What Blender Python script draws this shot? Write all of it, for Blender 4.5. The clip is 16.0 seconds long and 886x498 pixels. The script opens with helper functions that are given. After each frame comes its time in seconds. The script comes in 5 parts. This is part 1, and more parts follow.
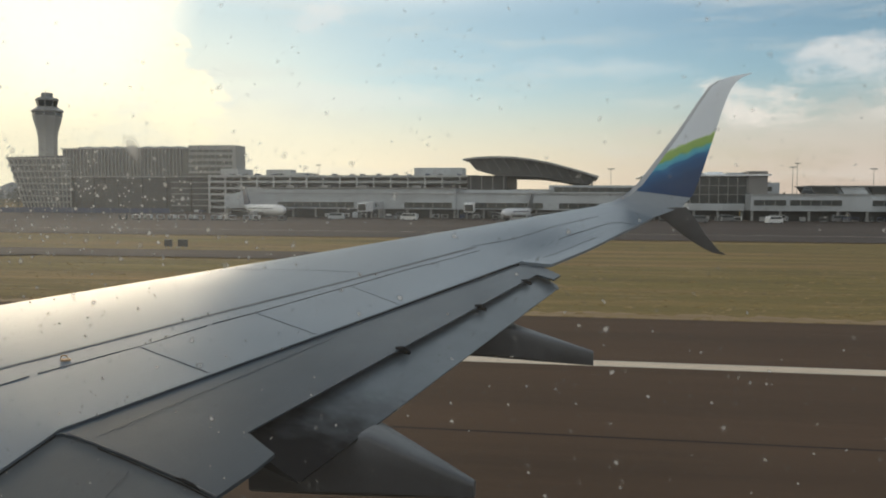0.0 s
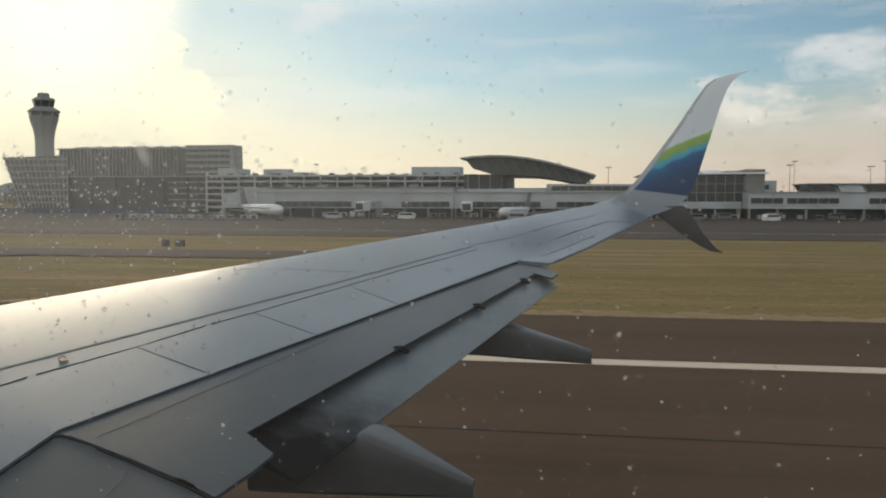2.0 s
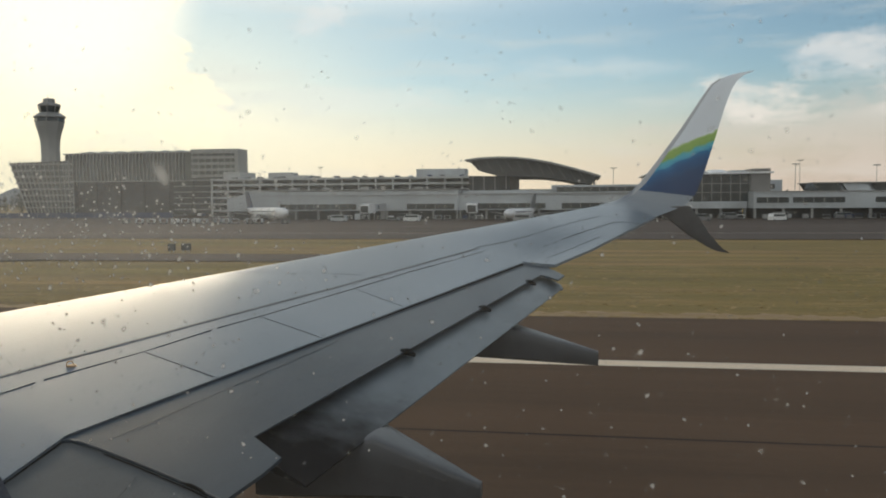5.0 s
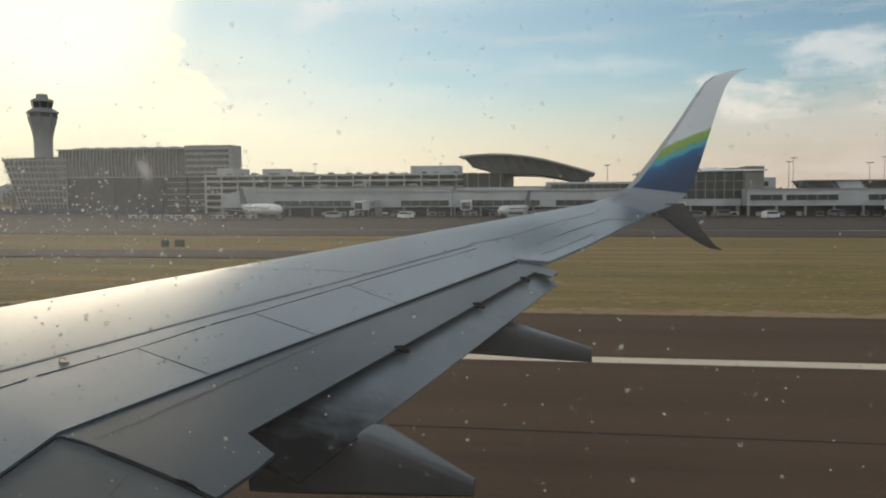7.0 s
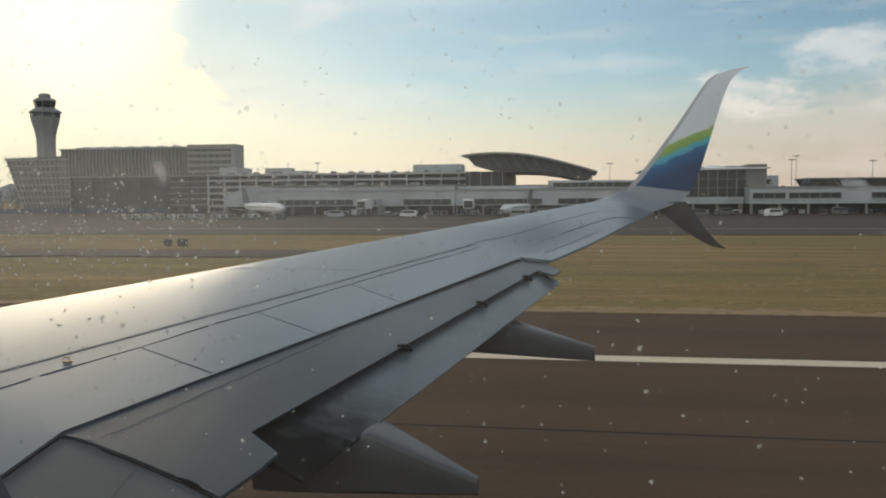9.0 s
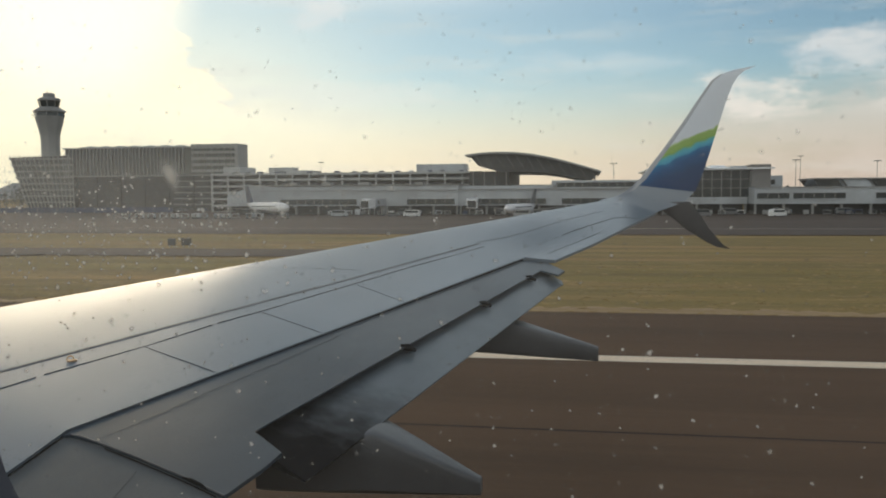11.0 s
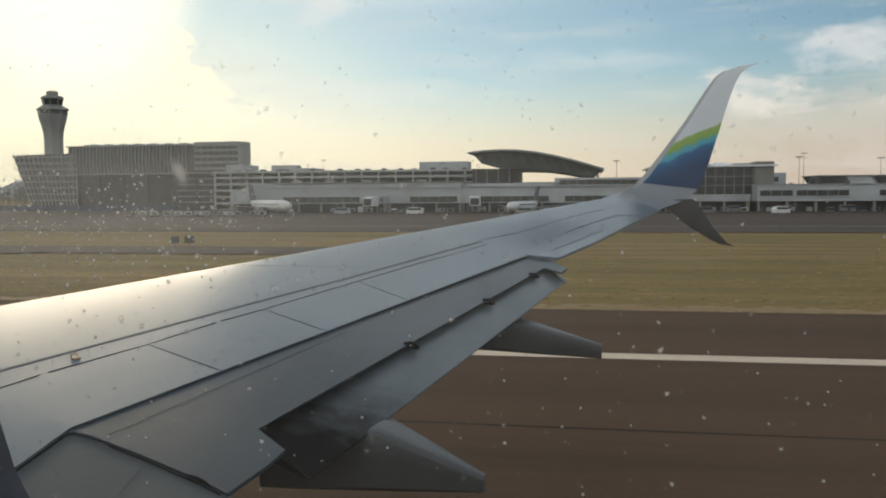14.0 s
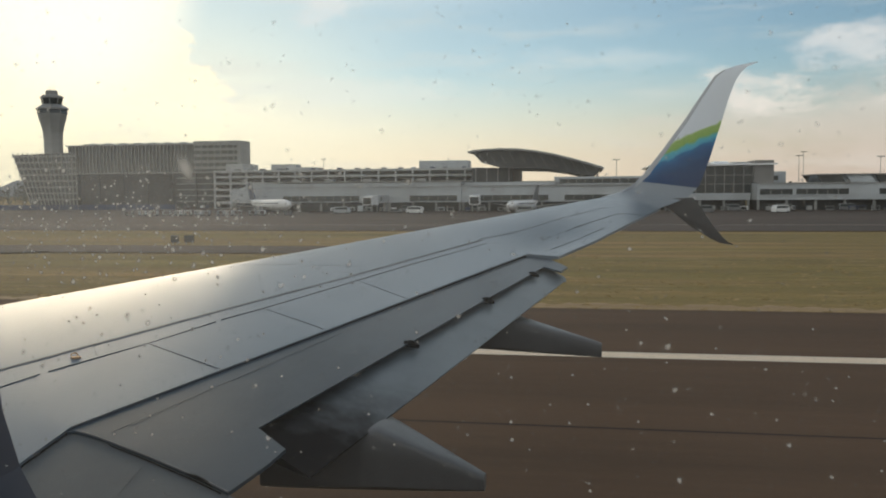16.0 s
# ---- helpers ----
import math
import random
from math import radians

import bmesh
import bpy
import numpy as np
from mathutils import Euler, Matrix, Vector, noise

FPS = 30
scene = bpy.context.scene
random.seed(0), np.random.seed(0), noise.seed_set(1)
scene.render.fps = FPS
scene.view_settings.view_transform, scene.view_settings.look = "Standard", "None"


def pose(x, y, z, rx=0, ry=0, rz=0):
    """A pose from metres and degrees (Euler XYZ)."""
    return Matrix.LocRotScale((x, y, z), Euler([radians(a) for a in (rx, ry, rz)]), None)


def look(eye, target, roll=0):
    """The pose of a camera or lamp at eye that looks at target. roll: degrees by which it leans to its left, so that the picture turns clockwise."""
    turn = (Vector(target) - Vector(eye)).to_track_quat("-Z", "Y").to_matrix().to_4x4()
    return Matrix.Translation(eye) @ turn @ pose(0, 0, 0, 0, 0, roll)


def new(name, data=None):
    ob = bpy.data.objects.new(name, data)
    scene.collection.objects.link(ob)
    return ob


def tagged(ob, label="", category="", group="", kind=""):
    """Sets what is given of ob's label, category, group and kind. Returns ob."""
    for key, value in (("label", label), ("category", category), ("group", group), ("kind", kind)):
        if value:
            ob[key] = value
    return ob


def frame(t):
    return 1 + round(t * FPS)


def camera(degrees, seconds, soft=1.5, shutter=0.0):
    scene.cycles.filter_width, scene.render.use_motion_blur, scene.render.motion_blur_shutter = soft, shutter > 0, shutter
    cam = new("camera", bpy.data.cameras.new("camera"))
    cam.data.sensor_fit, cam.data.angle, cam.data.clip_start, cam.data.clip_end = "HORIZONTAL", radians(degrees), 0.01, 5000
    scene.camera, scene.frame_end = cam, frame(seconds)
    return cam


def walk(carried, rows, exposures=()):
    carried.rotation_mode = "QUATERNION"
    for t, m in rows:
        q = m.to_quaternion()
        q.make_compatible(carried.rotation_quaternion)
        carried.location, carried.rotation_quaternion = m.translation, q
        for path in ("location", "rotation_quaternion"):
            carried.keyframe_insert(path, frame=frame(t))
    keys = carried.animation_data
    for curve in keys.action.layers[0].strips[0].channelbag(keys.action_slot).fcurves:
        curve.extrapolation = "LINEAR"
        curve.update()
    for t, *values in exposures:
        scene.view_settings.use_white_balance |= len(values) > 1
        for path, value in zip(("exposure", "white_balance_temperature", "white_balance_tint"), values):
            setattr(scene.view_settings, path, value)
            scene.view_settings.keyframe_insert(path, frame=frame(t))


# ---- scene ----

# The aircraft stands on the runway: x runs aft, y outboard across the runway, z up; the eye is at x = y = 0.
EYE = (0.0, 0.0, 4.25)
cam = camera(55.2, 16.0, soft=1.95)
TURNS = [(0.0, 86.649, -0.286, 9.22), (0.5, 86.574, -0.215, 9.297), (1.0, 86.615, -0.3, 9.269), (1.5, 86.567, -0.229, 9.104),
         (2.0, 86.584, -0.103, 9.048), (2.5, 86.596, 0.073, 9.145), (3.0, 86.714, 0.171, 9.424), (3.5, 86.72, 0.342, 9.605),
         (4.0, 86.76, 0.428, 9.624), (5.25, 86.70, 0.32, 9.30), (6.5, 86.604, 0.183, 9.015), (7.0, 86.5, 0.25, 9.0),
         (7.5, 86.472, 0.38, 9.192), (8.0, 86.464, 0.393, 9.284), (8.5, 86.433, 0.377, 9.201), (9.0, 86.414, 0.365, 9.161),
         (10.25, 86.40, 0.32, 9.29), (11.5, 86.389, 0.277, 9.429), (12.0, 86.311, 0.363, 9.396), (12.5, 86.346, 0.453, 9.492),
         (13.0, 86.335, 0.285, 9.595), (13.5, 86.279, 0.275, 9.625), (14.0, 86.234, 0.34, 9.587), (14.5, 86.24, 0.478, 9.466),
         (15.0, 86.161, 0.418, 9.346), (15.5, 86.176, 0.406, 9.433), (16.0, 86.164, 0.394, 9.57)]
# how the eye drifts behind the window, in millimetres along x and z
DRIFT = {0.0: (7.1, -5.0), 0.5: (6.5, -3.6), 1.0: (5.6, -2.9), 1.5: (5.6, -3.3), 2.0: (3.6, -3.5), 2.5: (1.9, -1.8), 3.0: (0.7, -0.9), 3.5: (-0.6, 0.0),
         4.0: (-2.9, 0.1), 5.25: (1.5, 0.4), 6.5: (5.2, 0.6), 7.0: (3.1, -0.1), 7.5: (1.3, 0.3), 8.0: (0.4, 2.0), 8.5: (0.4, 1.4), 9.0: (-0.4, 0.5),
         10.25: (-1.4, 1.1), 11.5: (-2.4, 1.7), 12.0: (-3.4, 2.0), 12.5: (-4.8, 2.4), 13.0: (-4.5, 2.2), 13.5: (-3.0, 1.5), 14.0: (-3.6, 1.4),
         14.5: (-2.8, 1.7), 15.0: (-2.6, 1.8), 15.5: (-4.5, 0.5), 16.0: (-5.3, 0.8)}
walk(cam, [(t, pose(EYE[0] + DRIFT[t][0] / 1000, EYE[1], EYE[2] + DRIFT[t][1] / 1000, rx, ry, rz)) for t, rx, ry, rz in TURNS], exposures=[(0.0, 0.0, 6320, 6.5), (16.0, 0.0, 6320, 6.5)])

# ---- light ----
SUN_AZ, SUN_EL = -33.0, 13.0  # degrees from +y towards +x, and above the horizon
sun_dir = Vector((math.sin(radians(SUN_AZ)) * math.cos(radians(SUN_EL)), math.cos(radians(SUN_AZ)) * math.cos(radians(SUN_EL)), math.sin(radians(SUN_EL))))
sun = new("sun", bpy.data.lights.new("sun", "SUN"))
sun.data.energy, sun.data.angle, sun.data.color = 0.55, radians(19.0), (1.0, 0.80, 0.56)
sun.matrix_world = look((0, 0, 60), Vector((0, 0, 60)) - sun_dir)


def nodes_of(tree):
    def add(kind, **values):
        node = tree.nodes.new(kind)
        for key, value in values.items():
            if key in node.inputs:
                node.inputs[key].default_value = value
            else:
                setattr(node, key, value)
        return node
    return add, tree.links.new


def make_sky():
    world = bpy.data.worlds.new("sky")
    scene.world = world
    world.use_nodes = True
    tree = world.node_tree
    tree.nodes.clear()
    add, link = nodes_of(tree)

    def calc(op, a, b=0.0, c=0.0):
        n = add("ShaderNodeMath", operation=op)
        for i, v in enumerate((a, b, c)):
            if isinstance(v, (int, float)):
                n.inputs[i].default_value = v
            else:
                link(v, n.inputs[i])
        return n.outputs[0]

    def ramp(v, lo, hi):
        n = add("ShaderNodeMapRange", interpolation_type="SMOOTHSTEP")
        n.inputs[1].default_value, n.inputs[2].default_value = lo, hi
        link(v, n.inputs[0])
        return n.outputs[0]

    def blend(f, a, b):
        n = add("ShaderNodeMix", data_type="RGBA")
        link(f, n.inputs[0])
        for i, v in ((6, a), (7, b)):
            if isinstance(v, tuple):
                n.inputs[i].default_value = (*v, 1)
            else:
                link(v, n.inputs[i])
        return n.outputs[2]
    coord = add("ShaderNodeTexCoord").outputs["Generated"]
    sep = add("ShaderNodeSeparateXYZ")
    link(coord, sep.inputs[0])
    az = calc("ARCTAN2", sep.outputs[0], sep.outputs[1])      # 0 is outboard, negative is ahead
    el = calc("ARCSINE", sep.outputs[2])
    air = add("ShaderNodeTexSky", sky_type="NISHITA", sun_disc=False, sun_elevation=radians(SUN_EL), sun_rotation=radians(SUN_AZ),
              air_density=1.0, dust_density=0.25, ozone_density=2.0)
    gain = add("ShaderNodeVectorMath", operation="MULTIPLY")
    link(air.outputs[0], gain.inputs[0])
    gain.inputs[1].default_value = (0.090, 0.092, 0.091)
    # flat cloud coordinates: azimuth and a stretched elevation
    place = add("ShaderNodeCombineXYZ")
    link(calc("MULTIPLY_ADD", az, 5.0, 2.3), place.inputs[0])
    link(calc("MULTIPLY", el, 11.0), place.inputs[1])
    soft = add("ShaderNodeTexNoise", Scale=1.0, Detail=7.0, Roughness=0.55)
    link(place.outputs[0], soft.inputs["Vector"])
    streak = add("ShaderNodeCombineXYZ")
    link(calc("MULTIPLY", az, 3.0), streak.inputs[0])
    link(calc("MULTIPLY", el, 20.0), streak.inputs[1])
    wisp = add("ShaderNodeTexNoise", Scale=1.3, Detail=6.0, Roughness=0.6)
    link(streak.outputs[0], wisp.inputs["Vector"])
    # the bank of bright cloud round the sun
    wobble = calc("SUBTRACT", soft.outputs[0], 0.5)
    tuft = add("ShaderNodeTexNoise", Scale=3.0, Detail=5.0, Roughness=0.55)
    link(place.outputs[0], tuft.inputs["Vector"])
    ragged = calc("MULTIPLY", calc("SUBTRACT", tuft.outputs[0], 0.5), 0.13)
    edge = calc("SUBTRACT", calc("ADD", az, ragged), calc("MULTIPLY", ramp(el, 0.165, 0.125), 0.040))
    bank = calc("MULTIPLY", calc("MULTIPLY", ramp(edge, -0.456, -0.476), ramp(az, -2.5, -1.8)), ramp(el, 0.44, 0.26))
    glow = ramp(az, 0.34, -0.42)
    haze = calc("MULTIPLY", ramp(el, 0.150, 0.01), 0.95)
    peach = blend(glow, (0.60, 0.475, 0.39), (1.2, 1.0, 0.70))
    veil = calc("MULTIPLY", calc("MULTIPLY", ramp(az, 0.34, -0.55), ramp(el, 0.6, 0.2)), 0.70)
    sky = blend(veil, gain.outputs[0], (0.60, 0.74, 0.76))
    sky = blend(haze, sky, peach)
    warm = calc("MULTIPLY", calc("MULTIPLY", ramp(az, -0.15, -0.48), ramp(el, 0.26, 0.04)), 0.85)
    sky = blend(warm, sky, (1.20, 1.08, 0.80))
    high = calc("MULTIPLY", ramp(wisp.outputs[0], 0.46, 0.70), 0.36)
    sky = blend(high, sky, (0.80, 0.77, 0.69))
    # loose cloud: each drift is a ragged patch at an azimuth and elevation
    fleck = add("ShaderNodeTexNoise", Scale=6.5, Detail=7.0, Roughness=0.62)
    link(place.outputs[0], fleck.inputs["Vector"])
    crinkle = calc("ADD", calc("MULTIPLY", wobble, 3.0), calc("ADD", calc("MULTIPLY", calc("SUBTRACT", tuft.outputs[0], 0.5), 3.6), calc("MULTIPLY", calc("SUBTRACT", fleck.outputs[0], 0.5), 3.2)))

    def drift(under, azimuth, elevation, wide, tall, share, color, slant=0.0):
        across = calc("DIVIDE", calc("SUBTRACT", az, azimuth), wide)
        up = calc("SUBTRACT", calc("DIVIDE", calc("SUBTRACT", el, elevation), tall), calc("MULTIPLY", across, slant))
        off = calc("ADD", calc("MULTIPLY", across, across), calc("MULTIPLY", up, up))
        return blend(calc("MULTIPLY", ramp(calc("ADD", off, crinkle), 1.7, -0.3), share), under, color)
    sky = drift(sky, 0.30, 0.065, 0.20, 0.050, 0.40, (0.78, 0.66, 0.58))
    sky = drift(sky, 0.190, 0.106, 0.062, 0.022, 0.75, (0.93, 0.84, 0.75), -0.35)
    sky = drift(sky, 0.292, 0.150, 0.066, 0.024, 0.62, (0.88, 0.83, 0.79), -0.2)
    sky = drift(sky, 0.42, 0.105, 0.10, 0.035, 0.55, (0.90, 0.82, 0.75))
    sky = drift(sky, -0.30, 0.118, 0.17, 0.015, 0.45, (0.86, 0.86, 0.78))
    sky = drift(sky, -0.30, 0.208, 0.035, 0.016, 0.55, (0.90, 0.86, 0.82), 0.6)
    sky = drift(sky, -0.02, 0.150, 0.12, 0.012, 0.25, (0.80, 0.82, 0.80), -0.2)
    shade = ramp(soft.outputs[0], 0.33, 0.52)
    white = blend(shade, (1.0, 0.965, 0.80), (1.26, 1.12, 0.80))
    sky = blend(calc("MULTIPLY", bank, 0.95), sky, white)
    sky = drift(sky, -0.605, 0.163, 0.085, 0.022, 0.75, (0.68, 0.80, 0.82), -0.25)
    # unseen bright cloud just above the view, added for the wing's sheen
    upper = calc("MULTIPLY", calc("MULTIPLY", ramp(el, 0.22, 0.26), ramp(el, 0.40, 0.30)), calc("MULTIPLY", ramp(az, 0.1, -0.3), ramp(az, -2.2, -1.6)))
    sky = blend(calc("MULTIPLY", calc("MULTIPLY", upper, ramp(soft.outputs[0], 0.30, 0.55)), 0.8), sky, (1.05, 1.02, 0.92))
    # a layer of thin pale cloud higher up, unseen, added to brighten the wing
    fill_sheet = calc("MULTIPLY", calc("MULTIPLY", ramp(el, 0.20, 0.30), ramp(el, 0.75, 0.50)), calc("MULTIPLY", ramp(az, -0.56, -0.40), ramp(az, 0.75, 0.35)))
    sky = blend(calc("MULTIPLY", calc("MULTIPLY", fill_sheet, ramp(wisp.outputs[0], 0.15, 0.50)), 0.9), sky, (0.90, 0.97, 1.0))
    # unseen warm cloud, added to lengthen the sheen along the leading edge
    warm_fill_sheet = calc("MULTIPLY", calc("MULTIPLY", ramp(el, 0.20, 0.27), ramp(el, 0.50, 0.36)), calc("MULTIPLY", ramp(az, -0.60, -0.44), ramp(az, 0.0, -0.22)))
    sky = blend(calc("MULTIPLY", warm_fill_sheet, 0.6), sky, (1.10, 1.05, 0.95))
    # broken cloud over the rest of the sky, unseen, added as fill light
    behind = add("ShaderNodeTexNoise", Scale=2.2, Detail=6.0, Roughness=0.55)
    link(coord, behind.inputs["Vector"])
    back_fill = calc("MULTIPLY", ramp(sep.outputs[1], 0.35, -0.25), ramp(el, -0.02, 0.10))
    sky = blend(calc("MULTIPLY", calc("MULTIPLY", back_fill, ramp(behind.outputs[0], 0.36, 0.58)), 0.8), sky, (0.98, 0.95, 0.90))
    # the cloud is brightest in front of the sun
    near = add("ShaderNodeVectorMath", operation="DOT_PRODUCT")
    link(coord, near.inputs[0])
    near.inputs[1].default_value = sun_dir
    sky = blend(calc("MULTIPLY", ramp(near.outputs["Value"], 0.989, 0.9995), 0.9), sky, (1.4, 1.26, 1.0))
    back = add("ShaderNodeBackground", Strength=1.0)
    link(sky, back.inputs[0])
    link(back.outputs[0], add("ShaderNodeOutputWorld").inputs[0])


make_sky()


# ---- materials ----
def material(name, color, rough=0.7, metal=0.0, vary=0.12, scale=1.5, stretch=(1, 1, 1), fine=30.0, bump=0.0, second=None, spec=0.5):
    """A surface with broad blotches and fine grain. second: a colour that shows in the blotches."""
    m = bpy.data.materials.new(name)
    m.use_nodes = True
    add, link = nodes_of(m.node_tree)
    bsdf = m.node_tree.nodes["Principled BSDF"]
    bsdf.inputs["Metallic"].default_value = metal
    bsdf.inputs["Specular IOR Level"].default_value = spec
    coord = add("ShaderNodeTexCoord")
    mapping = add("ShaderNodeMapping")
    mapping.inputs["Scale"].default_value = stretch
    link(coord.outputs["Object"], mapping.inputs[0])
    broad = add("ShaderNodeTexNoise", Scale=scale, Detail=5.0, Roughness=0.6)
    grain = add("ShaderNodeTexNoise", Scale=fine, Detail=3.0, Roughness=0.6)
    link(mapping.outputs[0], broad.inputs["Vector"])
    link(mapping.outputs[0], grain.inputs["Vector"])
    mix = add("ShaderNodeMix", data_type="RGBA")
    other = second or tuple(c * (1 - vary * 2.2) for c in color)
    mix.inputs[6].default_value, mix.inputs[7].default_value = (*color, 1), (*other, 1)
    spread = add("ShaderNodeMapRange")
    spread.inputs[1].default_value, spread.inputs[2].default_value = 0.35, 0.68
    link(broad.outputs[0], spread.inputs[0])
    link(spread.outputs[0], mix.inputs[0])
    tint = add("ShaderNodeMix", data_type="RGBA", blend_type="MULTIPLY")
    tint.inputs[0].default_value = 1.0
    link(mix.outputs[2], tint.inputs[6])
    tone = add("ShaderNodeMapRange")
    tone.inputs[3].default_value, tone.inputs[4].default_value = 1 - vary, 1 + vary
    link(grain.outputs[0], tone.inputs[0])
    link(tone.outputs[0], tint.inputs[7])
    link(tint.outputs[2], bsdf.inputs["Base Color"])
    r = add("ShaderNodeMapRange")
    r.inputs[3].default_value, r.inputs[4].default_value = max(rough - 0.08, 0.02), min(rough + 0.08, 1)
    link(broad.outputs[0], r.inputs[0])
    link(r.outputs[0], bsdf.inputs["Roughness"])
    if bump:
        b = add("ShaderNodeBump", Strength=0.5, Distance=bump)
        link(grain.outputs[0], b.inputs["Height"])
        link(b.outputs[0], bsdf.inputs["Normal"])
    return m


SKIN = material("wing grey paint", (0.164, 0.198, 0.230), 0.34, 0.0, 0.07, 0.9, (1, 0.35, 1), 7, second=(0.142, 0.172, 0.202), spec=0.5)
FLAP_MATT = material("paler matt flap paint", (0.105, 0.112, 0.112), 0.6, 0.0, 0.12, 1.2, (1, 0.5, 1), 10, second=(0.088, 0.094, 0.096), spec=0.3)
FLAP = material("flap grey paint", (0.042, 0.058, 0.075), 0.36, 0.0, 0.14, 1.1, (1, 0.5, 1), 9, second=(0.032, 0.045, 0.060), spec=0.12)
DARK_AND_SHADE = material("dark fittings and gap shade", (0.012, 0.012, 0.013), 0.9, 0, 0.2, spec=0.1)
SEAM = material("panel seam", (0.115, 0.122, 0.13), 0.8, 0, 0.3, 6)
TRENCH = material("shaded seam", (0.05, 0.053, 0.056), 0.8, 0, 0.3, 6, spec=0.2)
SEAL = material("sealant", (0.15, 0.16, 0.17), 0.7, 0, 0.2, 4)
FAIRING = material("fairing grey", (0.112, 0.112, 0.114), 0.46, 0, 0.10, 2.0, second=(0.082, 0.080, 0.080), spec=0.5)
WHITE = material("white paint", (0.78, 0.78, 0.78), 0.35, 0, 0.04, 2)
ASPHALT = material("runway asphalt", (0.112, 0.065, 0.036), 0.9, 0, 0.16, 0.35, (0.05, 1, 1), 6, second=(0.083, 0.050, 0.029), bump=0.004, spec=0.1)
TAR = material("tar joint", (0.060, 0.038, 0.025), 0.9, 0, 0.25, 0.4, (0.05, 1, 1), 3, spec=0.1)
TAXI = material("taxiway asphalt", (0.088, 0.060, 0.043), 0.88, 0, 0.14, 0.12, (0.12, 1, 1), 4, second=(0.066, 0.046, 0.034), spec=0.15)
APRON = material("apron concrete", (0.095, 0.068, 0.052), 0.85, 0, 0.14, 0.05, (0.12, 1, 1), 2, second=(0.066, 0.049, 0.039), spec=0.12)


def grass():
    """Mown airfield grass: straw, olive and brown patches, drawn out along the mowing lines."""
    m = material("dry grass", (0.40, 0.248, 0.096), 0.95, 0, 0.28, 0.5, (0.10, 1, 1), 3.5, second=(0.25, 0.162, 0.062), bump=0.02, spec=0.1)
    add, link = nodes_of(m.node_tree)
    bsdf = m.node_tree.nodes["Principled BSDF"]
    old = bsdf.inputs["Base Color"].links[0].from_socket
    coord = add("ShaderNodeTexCoord")
    for scale, stretch, lo, hi, share, color in ((0.035, (0.15, 1, 1), 0.45, 0.60, 0.75, (0.225, 0.192, 0.050)), (0.20, (0.06, 1, 1), 0.40, 0.58, 0.80, (0.195, 0.146, 0.046)), (0.55, (0.09, 1.5, 1), 0.48, 0.66, 0.60, (0.14, 0.098, 0.042)), (0.9, (0.25, 1.3, 1), 0.55, 0.75, 0.6, (0.50, 0.345, 0.18))):
        mapping = add("ShaderNodeMapping")
        mapping.inputs["Scale"].default_value = stretch
        link(coord.outputs["Object"], mapping.inputs[0])
        n = add("ShaderNodeTexNoise", Scale=scale, Detail=6.0, Roughness=0.65)
        link(mapping.outputs[0], n.inputs["Vector"])
        r = add("ShaderNodeMapRange")
        r.inputs[1].default_value, r.inputs[2].default_value, r.inputs[4].default_value = lo, hi, share
        link(n.outputs[0], r.inputs[0])
        mix = add("ShaderNodeMix", data_type="RGBA")
        mix.inputs[7].default_value = (*color, 1)
        link(r.outputs[0], mix.inputs[0])
        link(old, mix.inputs[6])
        old = mix.outputs[2]
    link(old, bsdf.inputs["Base Color"])
    return m


GRASS = grass()
LINE = material("line paint", (0.84, 0.69, 0.52), 0.8, 0, 0.12, 0.6, (0.3, 1, 1), 8, second=(0.68, 0.555, 0.42), spec=0.2)
YELLOW = material("yellow line paint", (0.46, 0.30, 0.06), 0.7, 0, 0.12, 0.8)
CLAD = material("pale cladding", (0.44, 0.465, 0.485), 0.6, 0, 0.07, 0.12, (1, 1, 0.3), 1.0, second=(0.37, 0.385, 0.395))
CONCRETE = material("concrete", (0.29, 0.29, 0.28), 0.8, 0, 0.08, 0.2, (1, 1, 0.3), 2)
DARK = material("dark cladding and painted shade", (0.05, 0.05, 0.048), 0.6, 0, 0.2, 0.3)
GLASS = material("dark window glass", (0.04, 0.050, 0.052), 0.12, 0, 0.2, 0.3)
STEEL = material("painted steel", (0.32, 0.32, 0.31), 0.5, 0.3, 0.08, 1)
ROOFING = material("roof membrane", (0.22, 0.21, 0.20), 0.8, 0, 0.1, 0.1)


# ---- building tools ----
def box(bm, x0, x1, y0, y1, z0, z1):
    vs = [bm.verts.new(p) for p in ((x0, y0, z0), (x1, y0, z0), (x1, y1, z0), (x0, y1, z0), (x0, y0, z1), (x1, y0, z1), (x1, y1, z1), (x0, y1, z1))]
    for f in ((3, 2, 1, 0), (4, 5, 6, 7), (0, 1, 5, 4), (1, 2, 6, 5), (2, 3, 7, 6), (3, 0, 4, 7)):
        bm.faces.new([vs[i] for i in f])
    return bm


def loft(bm, rings, cap=True, closed=True):
    rows = [[bm.verts.new(p) for p in ring] for ring in rings]
    n = len(rows[0])
    for a, b in zip(rows, rows[1:]):
        for i in range(n if closed else n - 1):
            j = (i + 1) % n
            bm.faces.new((a[i], a[j], b[j], b[i]))
    if cap and closed:
        bm.faces.new(rows[0][::-1])
        bm.faces.new(rows[-1])
    return bm


def prism(bm, outline, y0, y1):
    """An outline in x and z drawn along y."""
    return loft(bm, [[(x, y0, z) for x, z in outline], [(x, y1, z) for x, z in outline]])


def slab(bm, outline, z0, z1):
    """An outline in x and y drawn upwards."""
    return loft(bm, [[(x, y, z0) for x, y in outline], [(x, y, z1) for x, y in outline]])


